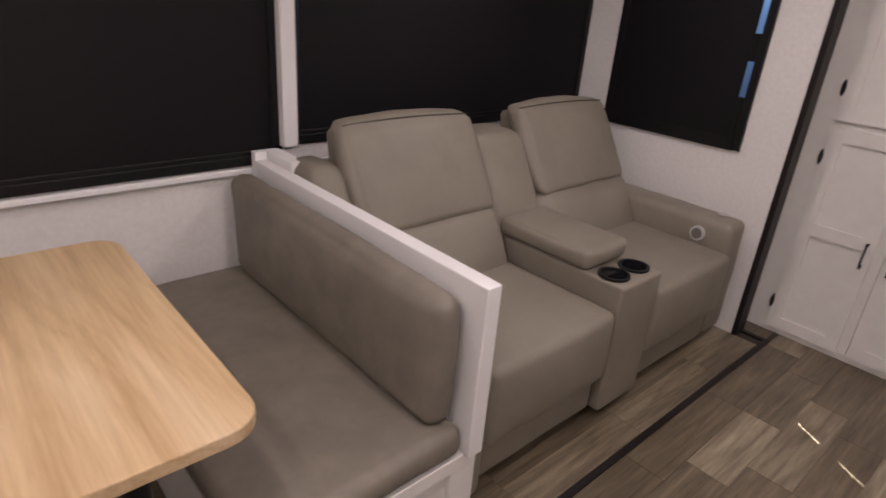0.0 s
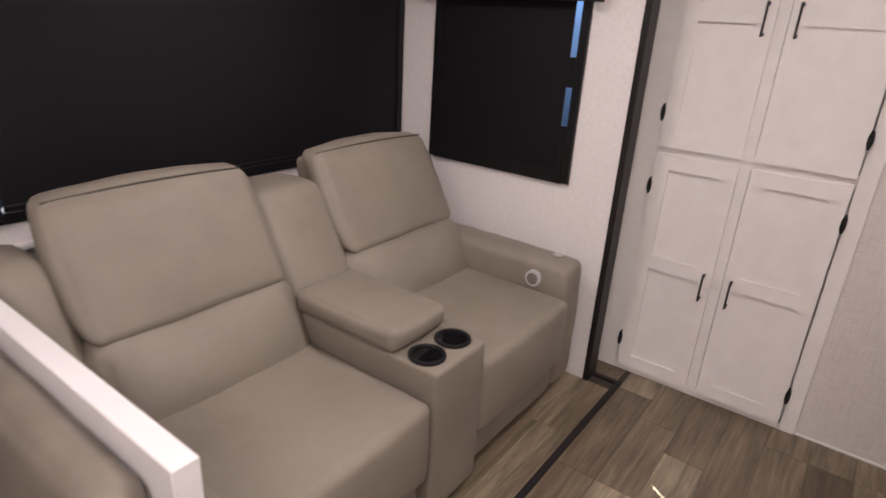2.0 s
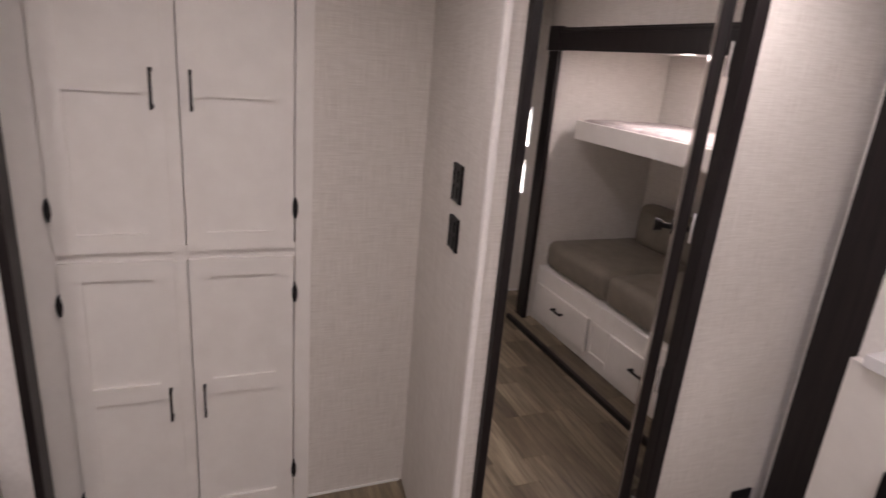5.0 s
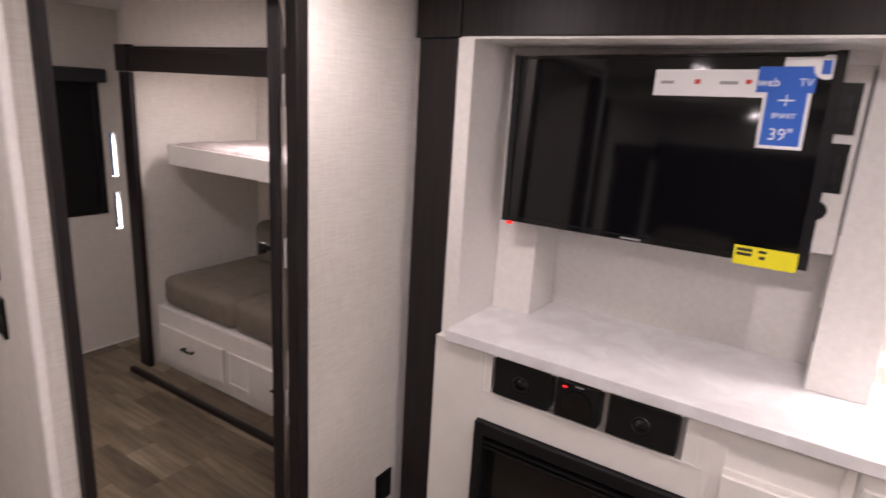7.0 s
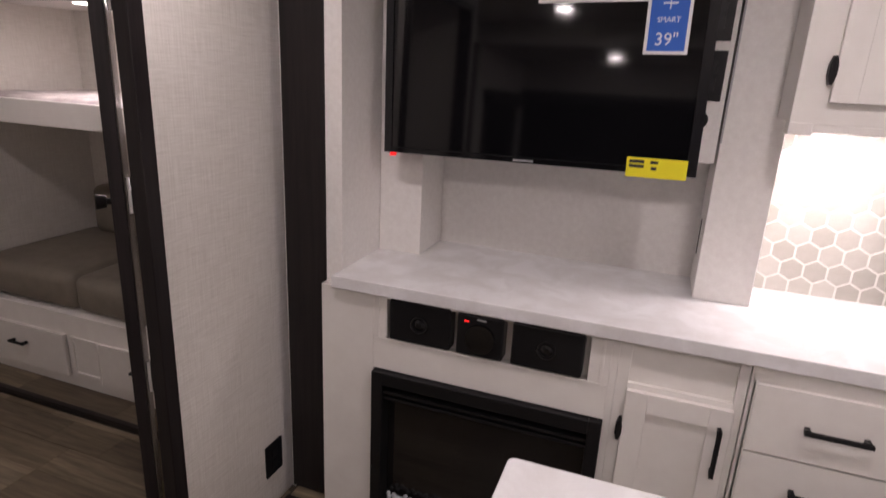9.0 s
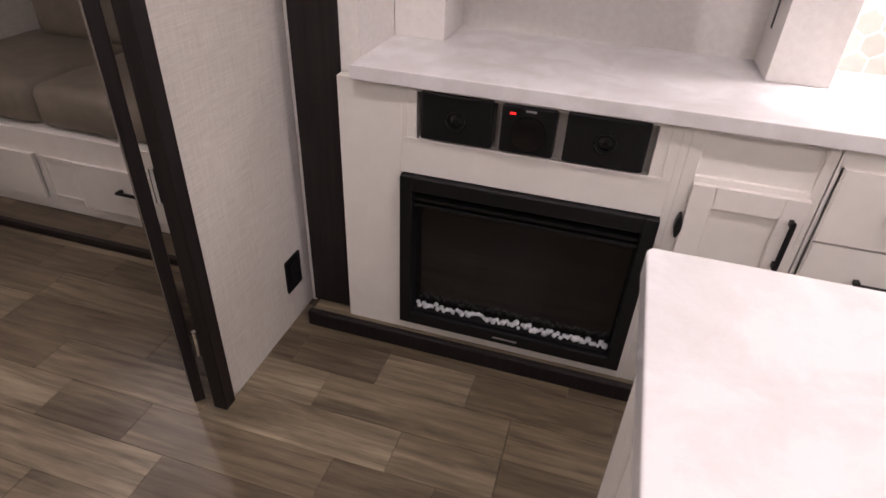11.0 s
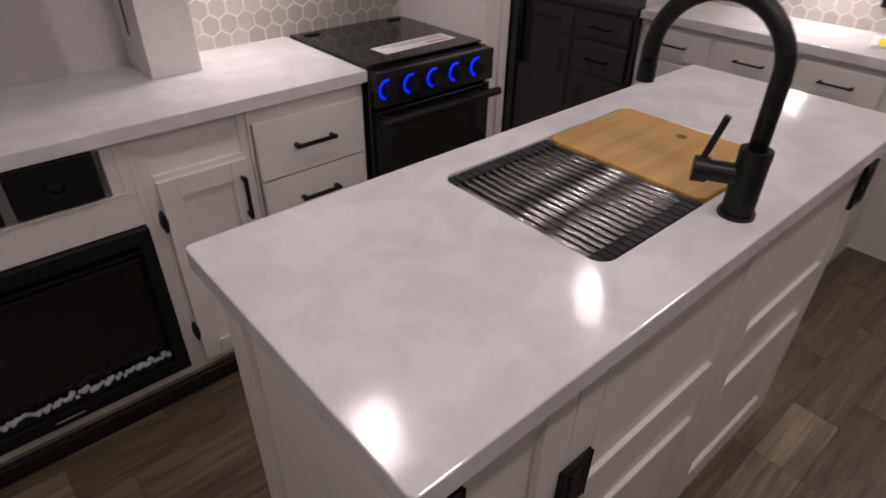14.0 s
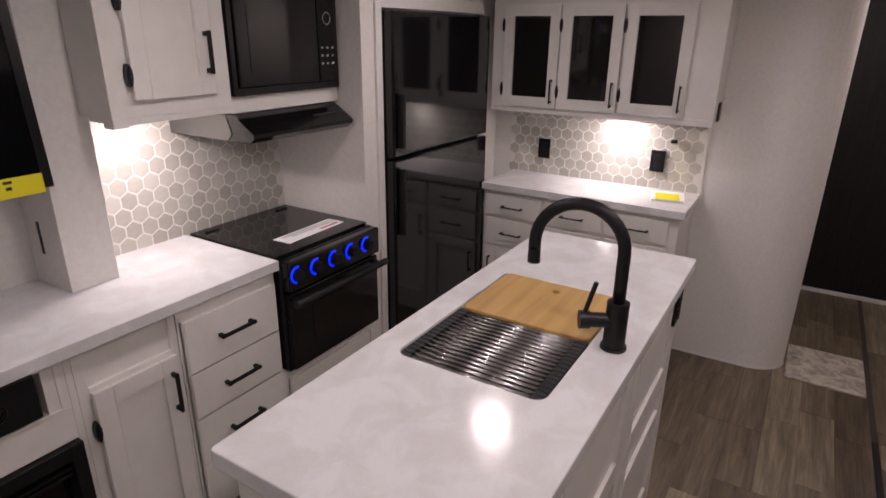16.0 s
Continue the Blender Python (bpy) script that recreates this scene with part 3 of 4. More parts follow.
# ---- bunk room door ----
structure("door_frame_1", boxes((-0.675, -0.63, -0.79, -0.745, 0, 2.0), (-0.675, -0.60, -0.138, -0.113, 0, 2.0), (-0.675, -0.63, -0.745, -0.138, 1.97, 2.0), bevel=0.003), DARK, "dark espresso door frame of the bunk room")
hm = Matrix.Translation((-0.605, -0.752, 0)) @ pose(0, 0, 0, 0, 0, -43)
door = thing("door_1", "dark espresso bunk room door, swung open", "door", (-0.605, -0.752, 0), kind="structure")
leaf = part("leaf", boxes((0.0, 0.6, 0.004, 0.036, 0.02, 1.965), bevel=0.003, m=hm), DARK, door)
# face panel, its reflection put into the colour
part("door_panel", boxes((0.05, 0.575, 0.002, 0.038, 0.06, 1.93), bevel=0.0, m=hm), DOORFACE, leaf)
for s, y0 in ((1, 0.036), (-1, 0.004)):
    bm = bmesh.new()
    cyl(bm, hm @ Vector((0.54, y0, 1.12)), hm @ Vector((0.54, y0 + s * 0.008, 1.12)), 0.03, 20)
    cyl(bm, hm @ Vector((0.54, y0 + s * 0.008, 1.12)), hm @ Vector((0.54, y0 + s * 0.04, 1.12)), 0.011, 14)
    cyl(bm, hm @ Vector((0.54, y0 + s * 0.038, 1.12)), hm @ Vector((0.54, y0 + s * 0.068, 1.12)), 0.02, 18, 0.026)
    part("door_knob", bm, MATTE, door, "matte black round knob", smooth=False)
for z in (0.25, 0.75, 1.25, 1.72):
    part("hinge", cyl(bmesh.new(), (-0.617, -0.752, z - 0.045), (-0.617, -0.752, z + 0.045), 0.007, 10), CHROME, door, "steel hinge")
outlet("light_switch", "black triple switch plate on the linen wall", at(pose(0, 0, 0, 0, 0, 180 - 6.4), -0.415, -0.089, 1.335), 0.075, 0.10, "switch")
outlet("thermostat", "black wall control plate under the switch", at(pose(0, 0, 0, 0, 0, 180 - 6.4), -0.42, -0.0884, 1.192), 0.075, 0.09, "thermostat")
outlet("wall_outlet", "black duplex outlet low on the linen wall", at(FACE_W, -0.665, -1.20, 0.205), 0.09, 0.125)

# ---- pantry ----
pan = thing("pantry_cabinet", "white four-door shaker pantry built into the wall", "cabinet", (0.0, 0.65, 0))
pieces("face_frame", ((0.0, 0.03, 0.975, 1.12, 0, CEIL), (0.0, 0.03, 0.245, 0.30, 0, CEIL), (0.0, 0.03, 0.30, 0.975, 0, 0.03), (0.0, 0.03, 0.30, 0.975, 0.995, 1.045), (0.0, 0.03, 0.628, 0.672, 0.03, 0.995), (0.0, 0.03, 0.628, 0.672, 1.045, 2.0), (0.0, 0.03, 0.30, 0.975, 2.0, CEIL), (0.031, 0.05, 0.245, 1.12, 0, CEIL)), CAB, pan, bevel=0.002)
for y0, y1, hs in ((0.972, 0.668, 1), (0.622, 0.308, -1)):
    for z0, z1, rail, hz in ((0.035, 1.003, 0.49, 0.51), (1.035, 1.985, 0.465, 1.515)):
        m = at(FACE_W, -0.001, y0, z0)
        w = y0 - y1
        d = shaker(m, w, z1 - z0, pan, (rail,))
        bar_handle(m, w - 0.028 if hs > 0 else 0.028, hz - z0, 0.115, True, d)
        for z in (0.13, z1 - z0 - 0.13):
            hinge(m, -0.006 if hs > 0 else w + 0.006, z, d)

# ---- dinette ----
tab = thing("dinette_table", "natural oak laminate dinette table with rounded corners", "table", (-3.1, 1.45, 0))
part("tabletop", curve_plate(rounded_rect(-3.6, -2.585, 0.985, 1.925, 0.07), [], 0.693, 0.722, 0.003), WOOD, tab)
leg = cyl(bmesh.new(), (-3.05, 1.45, 0.02), (-3.05, 1.45, 0.69), 0.032)
part("leg", leg, MATTE, tab, "black steel pedestal leg")
part("leg", cyl(bmesh.new(), (-2.75, 1.3, 0.02), (-2.75, 1.3, 0.69), 0.03), MATTE, tab, "black steel pedestal leg")
for x, y in ((-3.05, 1.45), (-2.75, 1.3)):
    part("floor_plate", cyl(bmesh.new(), (x, y, 0), (x, y, 0.02), 0.09, 24), MATTE, tab)

ben = thing("dinette_bench", "white bench box with grey-brown seat and back cushions", "bench", (-2.3, 1.5, 0))
part("bench_box", boxes((-2.62, -2.035, 1.0, 2.14, 0.0, 0.355), (-2.62, -2.035, 0.985, 1.0, 0.31, 0.355), (-2.12, -2.035, 0.985, 1.0, 0.05, 0.31), (-2.62, -2.12, 0.985, 1.0, 0.0, 0.05), bevel=0.002), CAB, ben)
part("seat_cushion", cushion(-2.64, -2.085, 0.985, 2.14, 0.358, 0.445, 0.03, 0.008, seed=1), FABRIC, ben, smooth=True)
part("back_cushion", cushion(-2.176, -2.087, 1.02, 2.115, 0.44, 0.795, 0.04, 0.012, seed=2), FABRIC, ben, smooth=True)

structure("wall_pony", boxes((-2.082, -2.036, 0.965, 2.1, 0.356, 0.832), (-2.034, -1.98, 1.93, 2.13, 0.3, 0.86), (-2.082, -2.036, 2.1, 2.13, 0.356, 0.86), bevel=0.003), TRIMW, "white half-height wall between bench and recliners")

# ---- recliner sofa ----
sofa = thing("recliner_sofa", "taupe leatherette double recliner sofa with centre console", "sofa", (-1.1, 1.6, 0))


def recliner(x0, x1, b0, b1, sd):
    part("seat", cushion(x0, x1, 1.065, 1.72, 0.20, 0.472, 0.03, 0.012, wrinkle=0.003, seed=sd), LEATHER, sofa, smooth=True)
    part("footrest", cushion(x0 + 0.006, x1 - 0.006, 1.10, 1.3, 0.055, 0.215, 0.025, 0.006, seed=sd + 1), LEATHER, sofa, smooth=True)
    part("lumbar_cushion", cushion(b0, b1, 1.525, 1.80, 0.425, 0.67, 0.05, 0.042, shear=0.125, seed=sd + 2), LEATHER, sofa, smooth=True)
    head = part("headrest", cushion(b0, b1, 1.648, 1.755, 0.652, 0.988, 0.034, 0.02, shear=0.198, seed=sd + 3), LEATHER, sofa, smooth=True)
    part("back_shell", cushion(b0 + 0.012, b1 - 0.012, 1.74, 1.83, 0.3, 0.955, 0.03, 0.004, shear=0.16, seed=sd + 4), LEATHER, sofa, smooth=True)
    n = 16
    welt = []
    for i in range(n + 1):
        k = 1 - (2 * i / n - 1) ** 2
        welt.append((b0 + 0.014 + (b1 - b0 - 0.028) * i / n, 1.862, 0.984 + 0.009 * k))
    part("piping", tube(bmesh.new(), welt, 0.0034, 6), SEAM, head, "dark piped seam", smooth=True)


recliner(-1.90, -1.302, -1.895, -1.305, 10)
recliner(-1.042, -0.438, -1.02, -0.412, 20)
part("back_panel", cushion(-1.296, -1.014, 1.50, 1.72, 0.3, 0.895, 0.04, 0.01, shear=0.32, seed=31), LEATHER, sofa, smooth=True)
part("wing", cushion(-2.025, -1.90, 1.50, 1.7, 0.3, 0.86, 0.04, 0.01, shear=0.31, seed=32), LEATHER, sofa, smooth=True)
part("armrest", cushion(-2.03, -1.905, 1.06, 1.85, 0.05, 0.56, 0.035, 0.006, seed=33), LEATHER, sofa, smooth=True)
arm = part("armrest", cushion(-0.432, -0.268, 1.10, 1.87, 0.05, 0.585, 0.035, 0.008, seed=34), LEATHER, sofa, smooth=True)
part("power_button", cyl(bmesh.new(), (-0.452, 1.235, 0.515), (-0.436, 1.235, 0.515), 0.033, 28), SATIN, arm, "round chrome recline button")
part("button_face", cyl(bmesh.new(), (-0.4545, 1.235, 0.515), (-0.452, 1.235, 0.515), 0.024, 24), STEEL, arm)
part("usb_port", cyl(bmesh.new(), (-0.335, 1.19, 0.588), (-0.335, 1.19, 0.597), 0.022, 20), CHROME, arm, "small chrome charging port")
con = part("console", cushion(-1.298, -1.046, 1.068, 1.75, 0.05, 0.556, 0.014, 0.002, wrinkle=0.001, seed=35), LEATHER, sofa, smooth=True)
part("console_lid", cushion(-1.305, -1.05, 1.222, 1.635, 0.558, 0.63, 0.022, 0.012, seed=36), LEATHER, sofa, smooth=True)
for x in (-1.236, -1.112):
    cup = part("cup_holder", curve_plate([(x + 0.056 * math.cos(a * math.tau / 28), 1.15 + 0.056 * math.sin(a * math.tau / 28)) for a in range(28)], [[(x + 0.045 * math.cos(a * math.tau / 28), 1.15 + 0.045 * math.sin(a * math.tau / 28)) for a in range(28)]], 0.557, 0.566, 0.002), BLACK, sofa, "glossy black cup holder")
    part("cup_well", cyl(bmesh.new(), (x, 1.15, 0.5575), (x, 1.15, 0.5600), 0.0455, 28), GLOSS, cup)
for x in (-1.2, -0.33, -1.95):
    part("foot", boxes((x - 0.03, x + 0.03, 1.3, 1.36, 0.0, 0.06), bevel=0.004), BLACK, sofa)
part("steel_base", boxes((-1.98, -0.32, 1.3, 1.9, 0.0, 0.2), bevel=0.004), BLACK, sofa, "black steel base")

# ---- kitchen: base units ----
FY = -1.222    # cabinet fronts
CT = 0.95      # worktop height
FB = 0.055     # raised floor


def kitchen_front(x, z):
    return at(FACE_N, x, FY, z)


fc = thing("fireplace_cabinet", "white cabinet around the electric fireplace and stereo", "cabinet", (-1.36, -1.45, FB))
pieces("frame_board", ((-1.055, -0.866, -1.26, FY, FB, 0.908), (-1.8028, -1.783, SY, FY, FB, 0.908), (-1.783, -1.055, -1.6, FY, FB, 0.098), (-1.783, -1.055, -1.6, FY, 0.65, 0.755), (-1.783, -1.055, -1.3, FY, 0.898, 0.908), (-1.10, -1.055, -1.3, FY, 0.755, 0.898), (-1.783, -1.725, -1.3, FY, 0.755, 0.898)), CAB, fc, bevel=0.0015)
part("recess_back", boxes((-1.783, -1.055, -1.27, -1.262, 0.655, 0.905)), CAB, fc)
part("recess_rim", boxes((-1.765, -1.066, FY, FY + 0.004, 0.752, 0.762), (-1.765, -1.066, FY, FY + 0.004, 0.895, 0.902), (-1.765, -1.756, FY, FY + 0.004, 0.762, 0.895), (-1.075, -1.066, FY, FY + 0.004, 0.762, 0.895), bevel=0.001), CAB, fc)

fire = thing("electric_fireplace", "black electric fireplace with glass front and white crystals", "fireplace", (-1.42, -1.3, FB))
pieces("surround", ((-1.783, -1.745, -1.30, -1.2, 0.10, 0.647), (-1.096, -1.058, -1.30, -1.2, 0.10, 0.647), (-1.745, -1.096, -1.30, -1.2, 0.10, 0.145), (-1.745, -1.096, -1.30, -1.2, 0.602, 0.647)), BLACK, fire, bevel=0.003)
pieces("vent_bar", ((-1.745, -1.096, -1.25, -1.212, 0.567, 0.578), (-1.745, -1.096, -1.25, -1.216, 0.545, 0.556)), BLACK, fire, bevel=0.002)
part("glass", boxes((-1.745, -1.096, -1.262, -1.257, 0.145, 0.602)), SMOKE, fire, "dark smoked glass")
part("ember_tray", boxes((-1.745, -1.096, -1.257, -1.213, 0.145, 0.155)), BLACK, fire)
rng = random.Random(4)
for i in range(60):
    bm = bmesh.new()
    bmesh.ops.create_icosphere(bm, subdivisions=1, radius=0.007 + 0.005 * rng.random(), matrix=Matrix.Translation((-1.11 - 0.62 * i / 59, -1.246 + 0.022 * rng.random(), 0.1605 + 0.005 * rng.random())) @ Euler((rng.random() * 3, rng.random() * 3, 0)).to_matrix().to_4x4())
    part("crystal", bm, CRYSTAL, fire)
part("maker_plate", boxes((-1.46, -1.38, -1.2, -1.1988, 0.118, 0.124)), GREYPRINT, fire, "small unreadable maker mark")

ster = thing("car_stereo", "black stereo head unit with a round dial", "stereo", (-1.406, -1.23, 0.77))
part("case", boxes((-1.478, -1.335, -1.262, -1.208, 0.769, 0.899), bevel=0.005), BLACK, ster)
part("dial", cyl(bmesh.new(), (-1.41, -1.208, 0.83), (-1.41, -1.196, 0.83), 0.045, 32), GLOSS, ster, "glossy round dial")
part("display", cyl(bmesh.new(), (-1.41, -1.196, 0.83), (-1.41, -1.1945, 0.83), 0.03, 28), SCREEN, ster)
part("indicator", boxes((-1.372, -1.358, -1.2075, -1.2065, 0.876, 0.881)), REDLED, ster, "red light")
part("buttons", boxes((-1.425, -1.398, -1.2075, -1.2055, 0.886, 0.891)), GREYPRINT, ster)
for x0, x1 in ((-1.314, -1.114), (-1.708, -1.503)):
    sp = thing("speaker", "black rectangular speaker beside the stereo", "speaker", ((x0 + x1) / 2, -1.23, 0.77), group="stereo speakers")
    part("case", boxes((x0, x1, -1.262, -1.21, 0.768, 0.901), bevel=0.005), BLACK, sp)
    c = ((x0 + x1) / 2, -1.21, 0.832)
    bm = bmesh.new()
    pts = [(c[0] + 0.026 * math.cos(a * math.tau / 24), c[1] + 0.001, c[2] + 0.026 * math.sin(a * math.tau / 24)) for a in range(25)]
    part("ring", tube(bm, pts, 0.004, 8), GLOSS, sp, smooth=True)
    part("cone", cyl(bmesh.new(), c, (c[0], c[1] + 0.006, c[2]), 0.018, 20, 0.009), GLOSS, sp)

dc = thing("door_cabinet", "narrow white base cabinet with one shaker door", "cabinet", (-1.97, -1.45, FB))
pieces("frame_board", ((-1.835, -1.803, SY, FY, FB, 0.908), (-2.125, -2.1, SY, FY, FB, 0.908), (-2.1, -1.835, SY, FY, FB, 0.10), (-2.1, -1.835, SY, FY - 0.012, 0.10, 0.895), (-2.1, -1.835, SY, FY, 0.895, 0.908), (-2.1, -1.835, SY, FY, 0.76, 0.782)), CAB, dc, bevel=0.0015)
m = kitchen_front(-1.836, 0.094)
d = shaker(m, 0.268, 0.672, dc)
bar_handle(m, 0.24, 0.555, 0.14, True, d)
for z in (0.13, 0.55):
    hinge(m, -0.008, z, d)

wc = thing("drawer_cabinet", "white base cabinet with three drawers", "cabinet", (-2.33, -1.45, FB))
part("body", boxes((-2.545, -2.128, SY, FY, FB, 0.908), bevel=0.0015), CAB, wc)
for z0, z1 in ((0.676, 0.858), (0.497, 0.662), (0.30, 0.483), (0.10, 0.286)):
    m = kitchen_front(-2.141, z0)
    d = slab(m, 0.384, z1 - z0, wc)
    bar_handle(m, 0.192, (z1 - z0) / 2, 0.145, False, d)

oc = thing("range_base_cabinet", "white drawer base under the oven", "cabinet", (-2.83, -1.45, FB))
part("body", boxes((-3.105, -2.548, SY, FY, FB, 0.468), bevel=0.0015), CAB, oc)
d = slab(kitchen_front(-2.575, 0.13), 0.50, 0.29, oc)

top = thing("kitchen_worktop", "white veined solid-surface worktop", "worktop", (-1.7, -1.46, 0.91))
part("slab", curve_plate([(-0.918, SY), (-0.918, -1.195), (-2.552, -1.195), (-2.552, SY)], [], 0.91, CT, 0.003), STONE, top)

# ---- TV niche ----
nich = thing("tv_niche_panel", "white niche frame round the TV with two side posts", "wall panel", (-1.54, -1.6, CT))
part("post", boxes((-1.08, -0.922, SY, -1.525, CT, 1.91), bevel=0.002), SLIDEWALL, nich)
part("post", boxes((-2.14, -1.982, SY, -1.525, CT, 1.91), bevel=0.002), SLIDEWALL, nich)
part("header", boxes((-1.982, -1.08, SY, -1.53, 1.872, 1.91), bevel=0.002), SLIDEWALL, nich)
part("mount_board", boxes((-1.976, -1.086, -1.60, -1.532, 1.36, 1.871), bevel=0.002), SLIDEWALL, nich)
part("mount_arm", boxes((-1.52, -1.36, -1.532, -1.452, 1.5, 1.75), bevel=0.005), BLACK, nich, "black TV bracket")
part("edge_strip", boxes((-1.986, -1.981, -1.5245, -1.522, 1.42, 1.86)), GREYPRINT, nich)
for z, h in ((1.76, 0.13), (1.60, 0.13)):
    outlet("tv_outlet", "black outlet plate behind the TV edge", at(FACE_N, -1.925, -1.531, z), 0.07, h)
part("grommet", cyl(bmesh.new(), (-1.915, -1.532, 1.48), (-1.915, -1.525, 1.48), 0.026, 20), BLACK, nich, "black cable grommet")
part("latch", boxes((-2.0, -1.98, -1.66, -1.645, 1.06, 1.17)), MATTE, nich)

tvm = Matrix.Translation((-1.447, -1.402, 1.607)) @ pose(0, 0, 0, 2.0, 1.2, -3.2) @ Matrix.Diagonal((1.03, 1, 1.06, 1))
stm = tvm @ Matrix.Translation((-0.038, 0, 0.038))
tv = thing("television", "black flat-screen TV still carrying shop stickers", "television", (-1.43, -1.43, 1.34))
part("case", box(bmesh.new(), -0.444, 0.444, -0.045, 0.0, -0.262, 0.262, 0.006, tvm), BLACK, tv)
part("screen", box(bmesh.new(), -0.434, 0.434, 0.0, 0.0015, -0.245, 0.252, 0.0, tvm), SCREEN, tv, "glossy dark screen")
part("bezel", boxes((-0.444, -0.436, 0.0, 0.004, -0.262, 0.262), (0.436, 0.444, 0.0, 0.004, -0.262, 0.262), (-0.436, 0.436, 0.0, 0.004, -0.262, -0.247), (-0.436, 0.436, 0.0, 0.004, 0.254, 0.262), bevel=0.001, m=tvm), GLOSS, tv)
pieces("protective_film", ((-0.46, -0.435, 0.0042, 0.005, -0.262, 0.264), (0.425, 0.45, 0.0042, 0.005, -0.262, 0.264)), FILMY, tv, m=tvm, label="clear plastic edge film")
part("maker_mark", boxes((-0.03, 0.03, 0.004, 0.0046, -0.258, -0.252), m=tvm), GREYPRINT, tv)
part("power_light", boxes((0.415, 0.43, -0.01, 0.004, -0.272, -0.263), m=tvm), REDLED, tv, "red standby light")
stk = thing("tv_sticker", "white and blue shop sticker on the TV screen", "sticker", stm @ Vector((-0.25, 0.002, 0.17)))
part("white_strip", boxes((-0.36, 0.028, 0.0016, 0.0024, 0.115, 0.183), bevel=0.0, m=stm), PAPER, stk)
part("blue_panel", boxes((-0.365, -0.235, 0.0018, 0.0030, 0.128, 0.19), (-0.352, -0.262, 0.0018, 0.0030, 0.0, 0.128), m=stm), BLUELBL, stk)
part("white_edge", boxes((-0.36, -0.254, 0.0016, 0.0026, -0.008, 0.13), (-0.40, -0.29, 0.0016, 0.0026, 0.172, 0.212), m=stm), PAPER, stk)
part("badge", cyl(bmesh.new(), stm @ Vector((-0.385, 0.0016, 0.188)), stm @ Vector((-0.385, 0.0034, 0.188)), 0.03, 24), PAPER, stk)
part("badge_mark", boxes((-0.392, -0.372, 0.0034, 0.0038, 0.172, 0.204), m=stm), BLUELBL, stk)
pieces("print_bar", ((-0.025, 0.01, 0.0024, 0.0028, 0.146, 0.154), (-0.19, -0.145, 0.0024, 0.0028, 0.146, 0.154)), GREYPRINT, stk, m=stm)
pieces("print_bar", ((-0.095, -0.08, 0.0024, 0.0028, 0.146, 0.158), (-0.222, -0.208, 0.0024, 0.0028, 0.148, 0.158)), REDLBL, stk, m=stm)


def letters(text, size, m, mat, parent):
    """Raised lettering with the built-in font, read from local -y of m."""
    cu = bpy.data.curves.new("words", "FONT")
    cu.body, cu.size, cu.extrude, cu.align_x, cu.align_y, cu.resolution_u = text, size, 0.0003, "CENTER", "CENTER", 2
    tmp = bpy.data.objects.new("words", cu)
    me = tmp.to_mesh()
    bm = bmesh.new()
    bm.from_mesh(me)
    tmp.to_mesh_clear()
    bpy.data.objects.remove(tmp)
    bmesh.ops.transform(bm, matrix=m @ pose(0, 0, 0, 90, 0, 0), verts=bm.verts)
    return part("lettering", bm, mat, parent)


turned = stm @ pose(0, 0, 0, 0, 0, 180)
letters('39"', 0.042, turned @ Matrix.Translation((0.307, -0.0034, 0.026)), PAPER, stk)
letters("SMART", 0.018, turned @ Matrix.Translation((0.307, -0.0034, 0.072)), PAPER, stk)
letters("web", 0.03, turned @ Matrix.Translation((0.262, -0.0034, 0.152)), PAPER, stk)
letters("TV", 0.026, turned @ Matrix.Translation((0.345, -0.0034, 0.152)), PAPER, stk)
pieces("print_bar", ((-0.325, -0.29, 0.003, 0.0034, 0.108, 0.112), (-0.309, -0.306, 0.003, 0.0034, 0.096, 0.124)), PAPER, stk, m=stm)
yl = thing("energy_label", "yellow energy label on the TV's lower corner", "label", tvm @ Vector((-0.36, 0.005, -0.25)))
part("label_sheet", boxes((-0.437, -0.285, 0.0055, 0.0063, -0.272, -0.222), m=tvm), YELLOW, yl)
pieces("print_bar", ((-0.33, -0.292, 0.0063, 0.0067, -0.236, -0.228), (-0.33, -0.292, 0.0063, 0.0067, -0.248, -0.24), (-0.365, -0.345, 0.0063, 0.0067, -0.236, -0.229), (-0.362, -0.348, 0.0063, 0.0067, -0.252, -0.244)), INK, yl, m=tvm)

# ---- range, hood, microwave, wall cabinet ----
rg = thing("gas_range", "black gas range with glass cover and blue-lit knobs", "stove", (-2.83, -1.45, 0.47))
part("body", boxes((-3.095, -2.557, SY + 0.01, -1.19, 0.47, 0.945), bevel=0.003), GLOSS, rg)
part("glass_cover", boxes((-3.093, -2.559, SY + 0.02, -1.215, 0.948, 0.956), bevel=0.002), SMOKE, rg, "folded black glass cover")
pieces("cover_hinge", ((-2.66, -2.60, -1.68, -1.66, 0.945, 0.962), (-3.05, -2.99, -1.68, -1.66, 0.945, 0.962)), BLACK, rg, bevel=0.003)
part("control_panel", boxes((-3.098, -2.556, -1.19, -1.15, 0.825, 0.942), bevel=0.006), GLOSS, rg)
od = part("oven_door", boxes((-3.095, -2.559, -1.19, -1.16, 0.485, 0.812), bevel=0.006), GLOSS, rg)
part("oven_window", boxes((-2.98, -2.675, -1.16, -1.158, 0.58, 0.73)), OVENGLASS, od, "dark oven window")
hb = bmesh.new()
cyl(hb, (-3.105, -1.118, 0.785), (-2.55, -1.118, 0.785), 0.015, 16)
for x in (-3.07, -2.585):
    cyl(hb, (x, -1.165, 0.785), (x, -1.115, 0.785), 0.01, 12)
part("oven_handle", hb, BLACK, od, "black tubular handle")
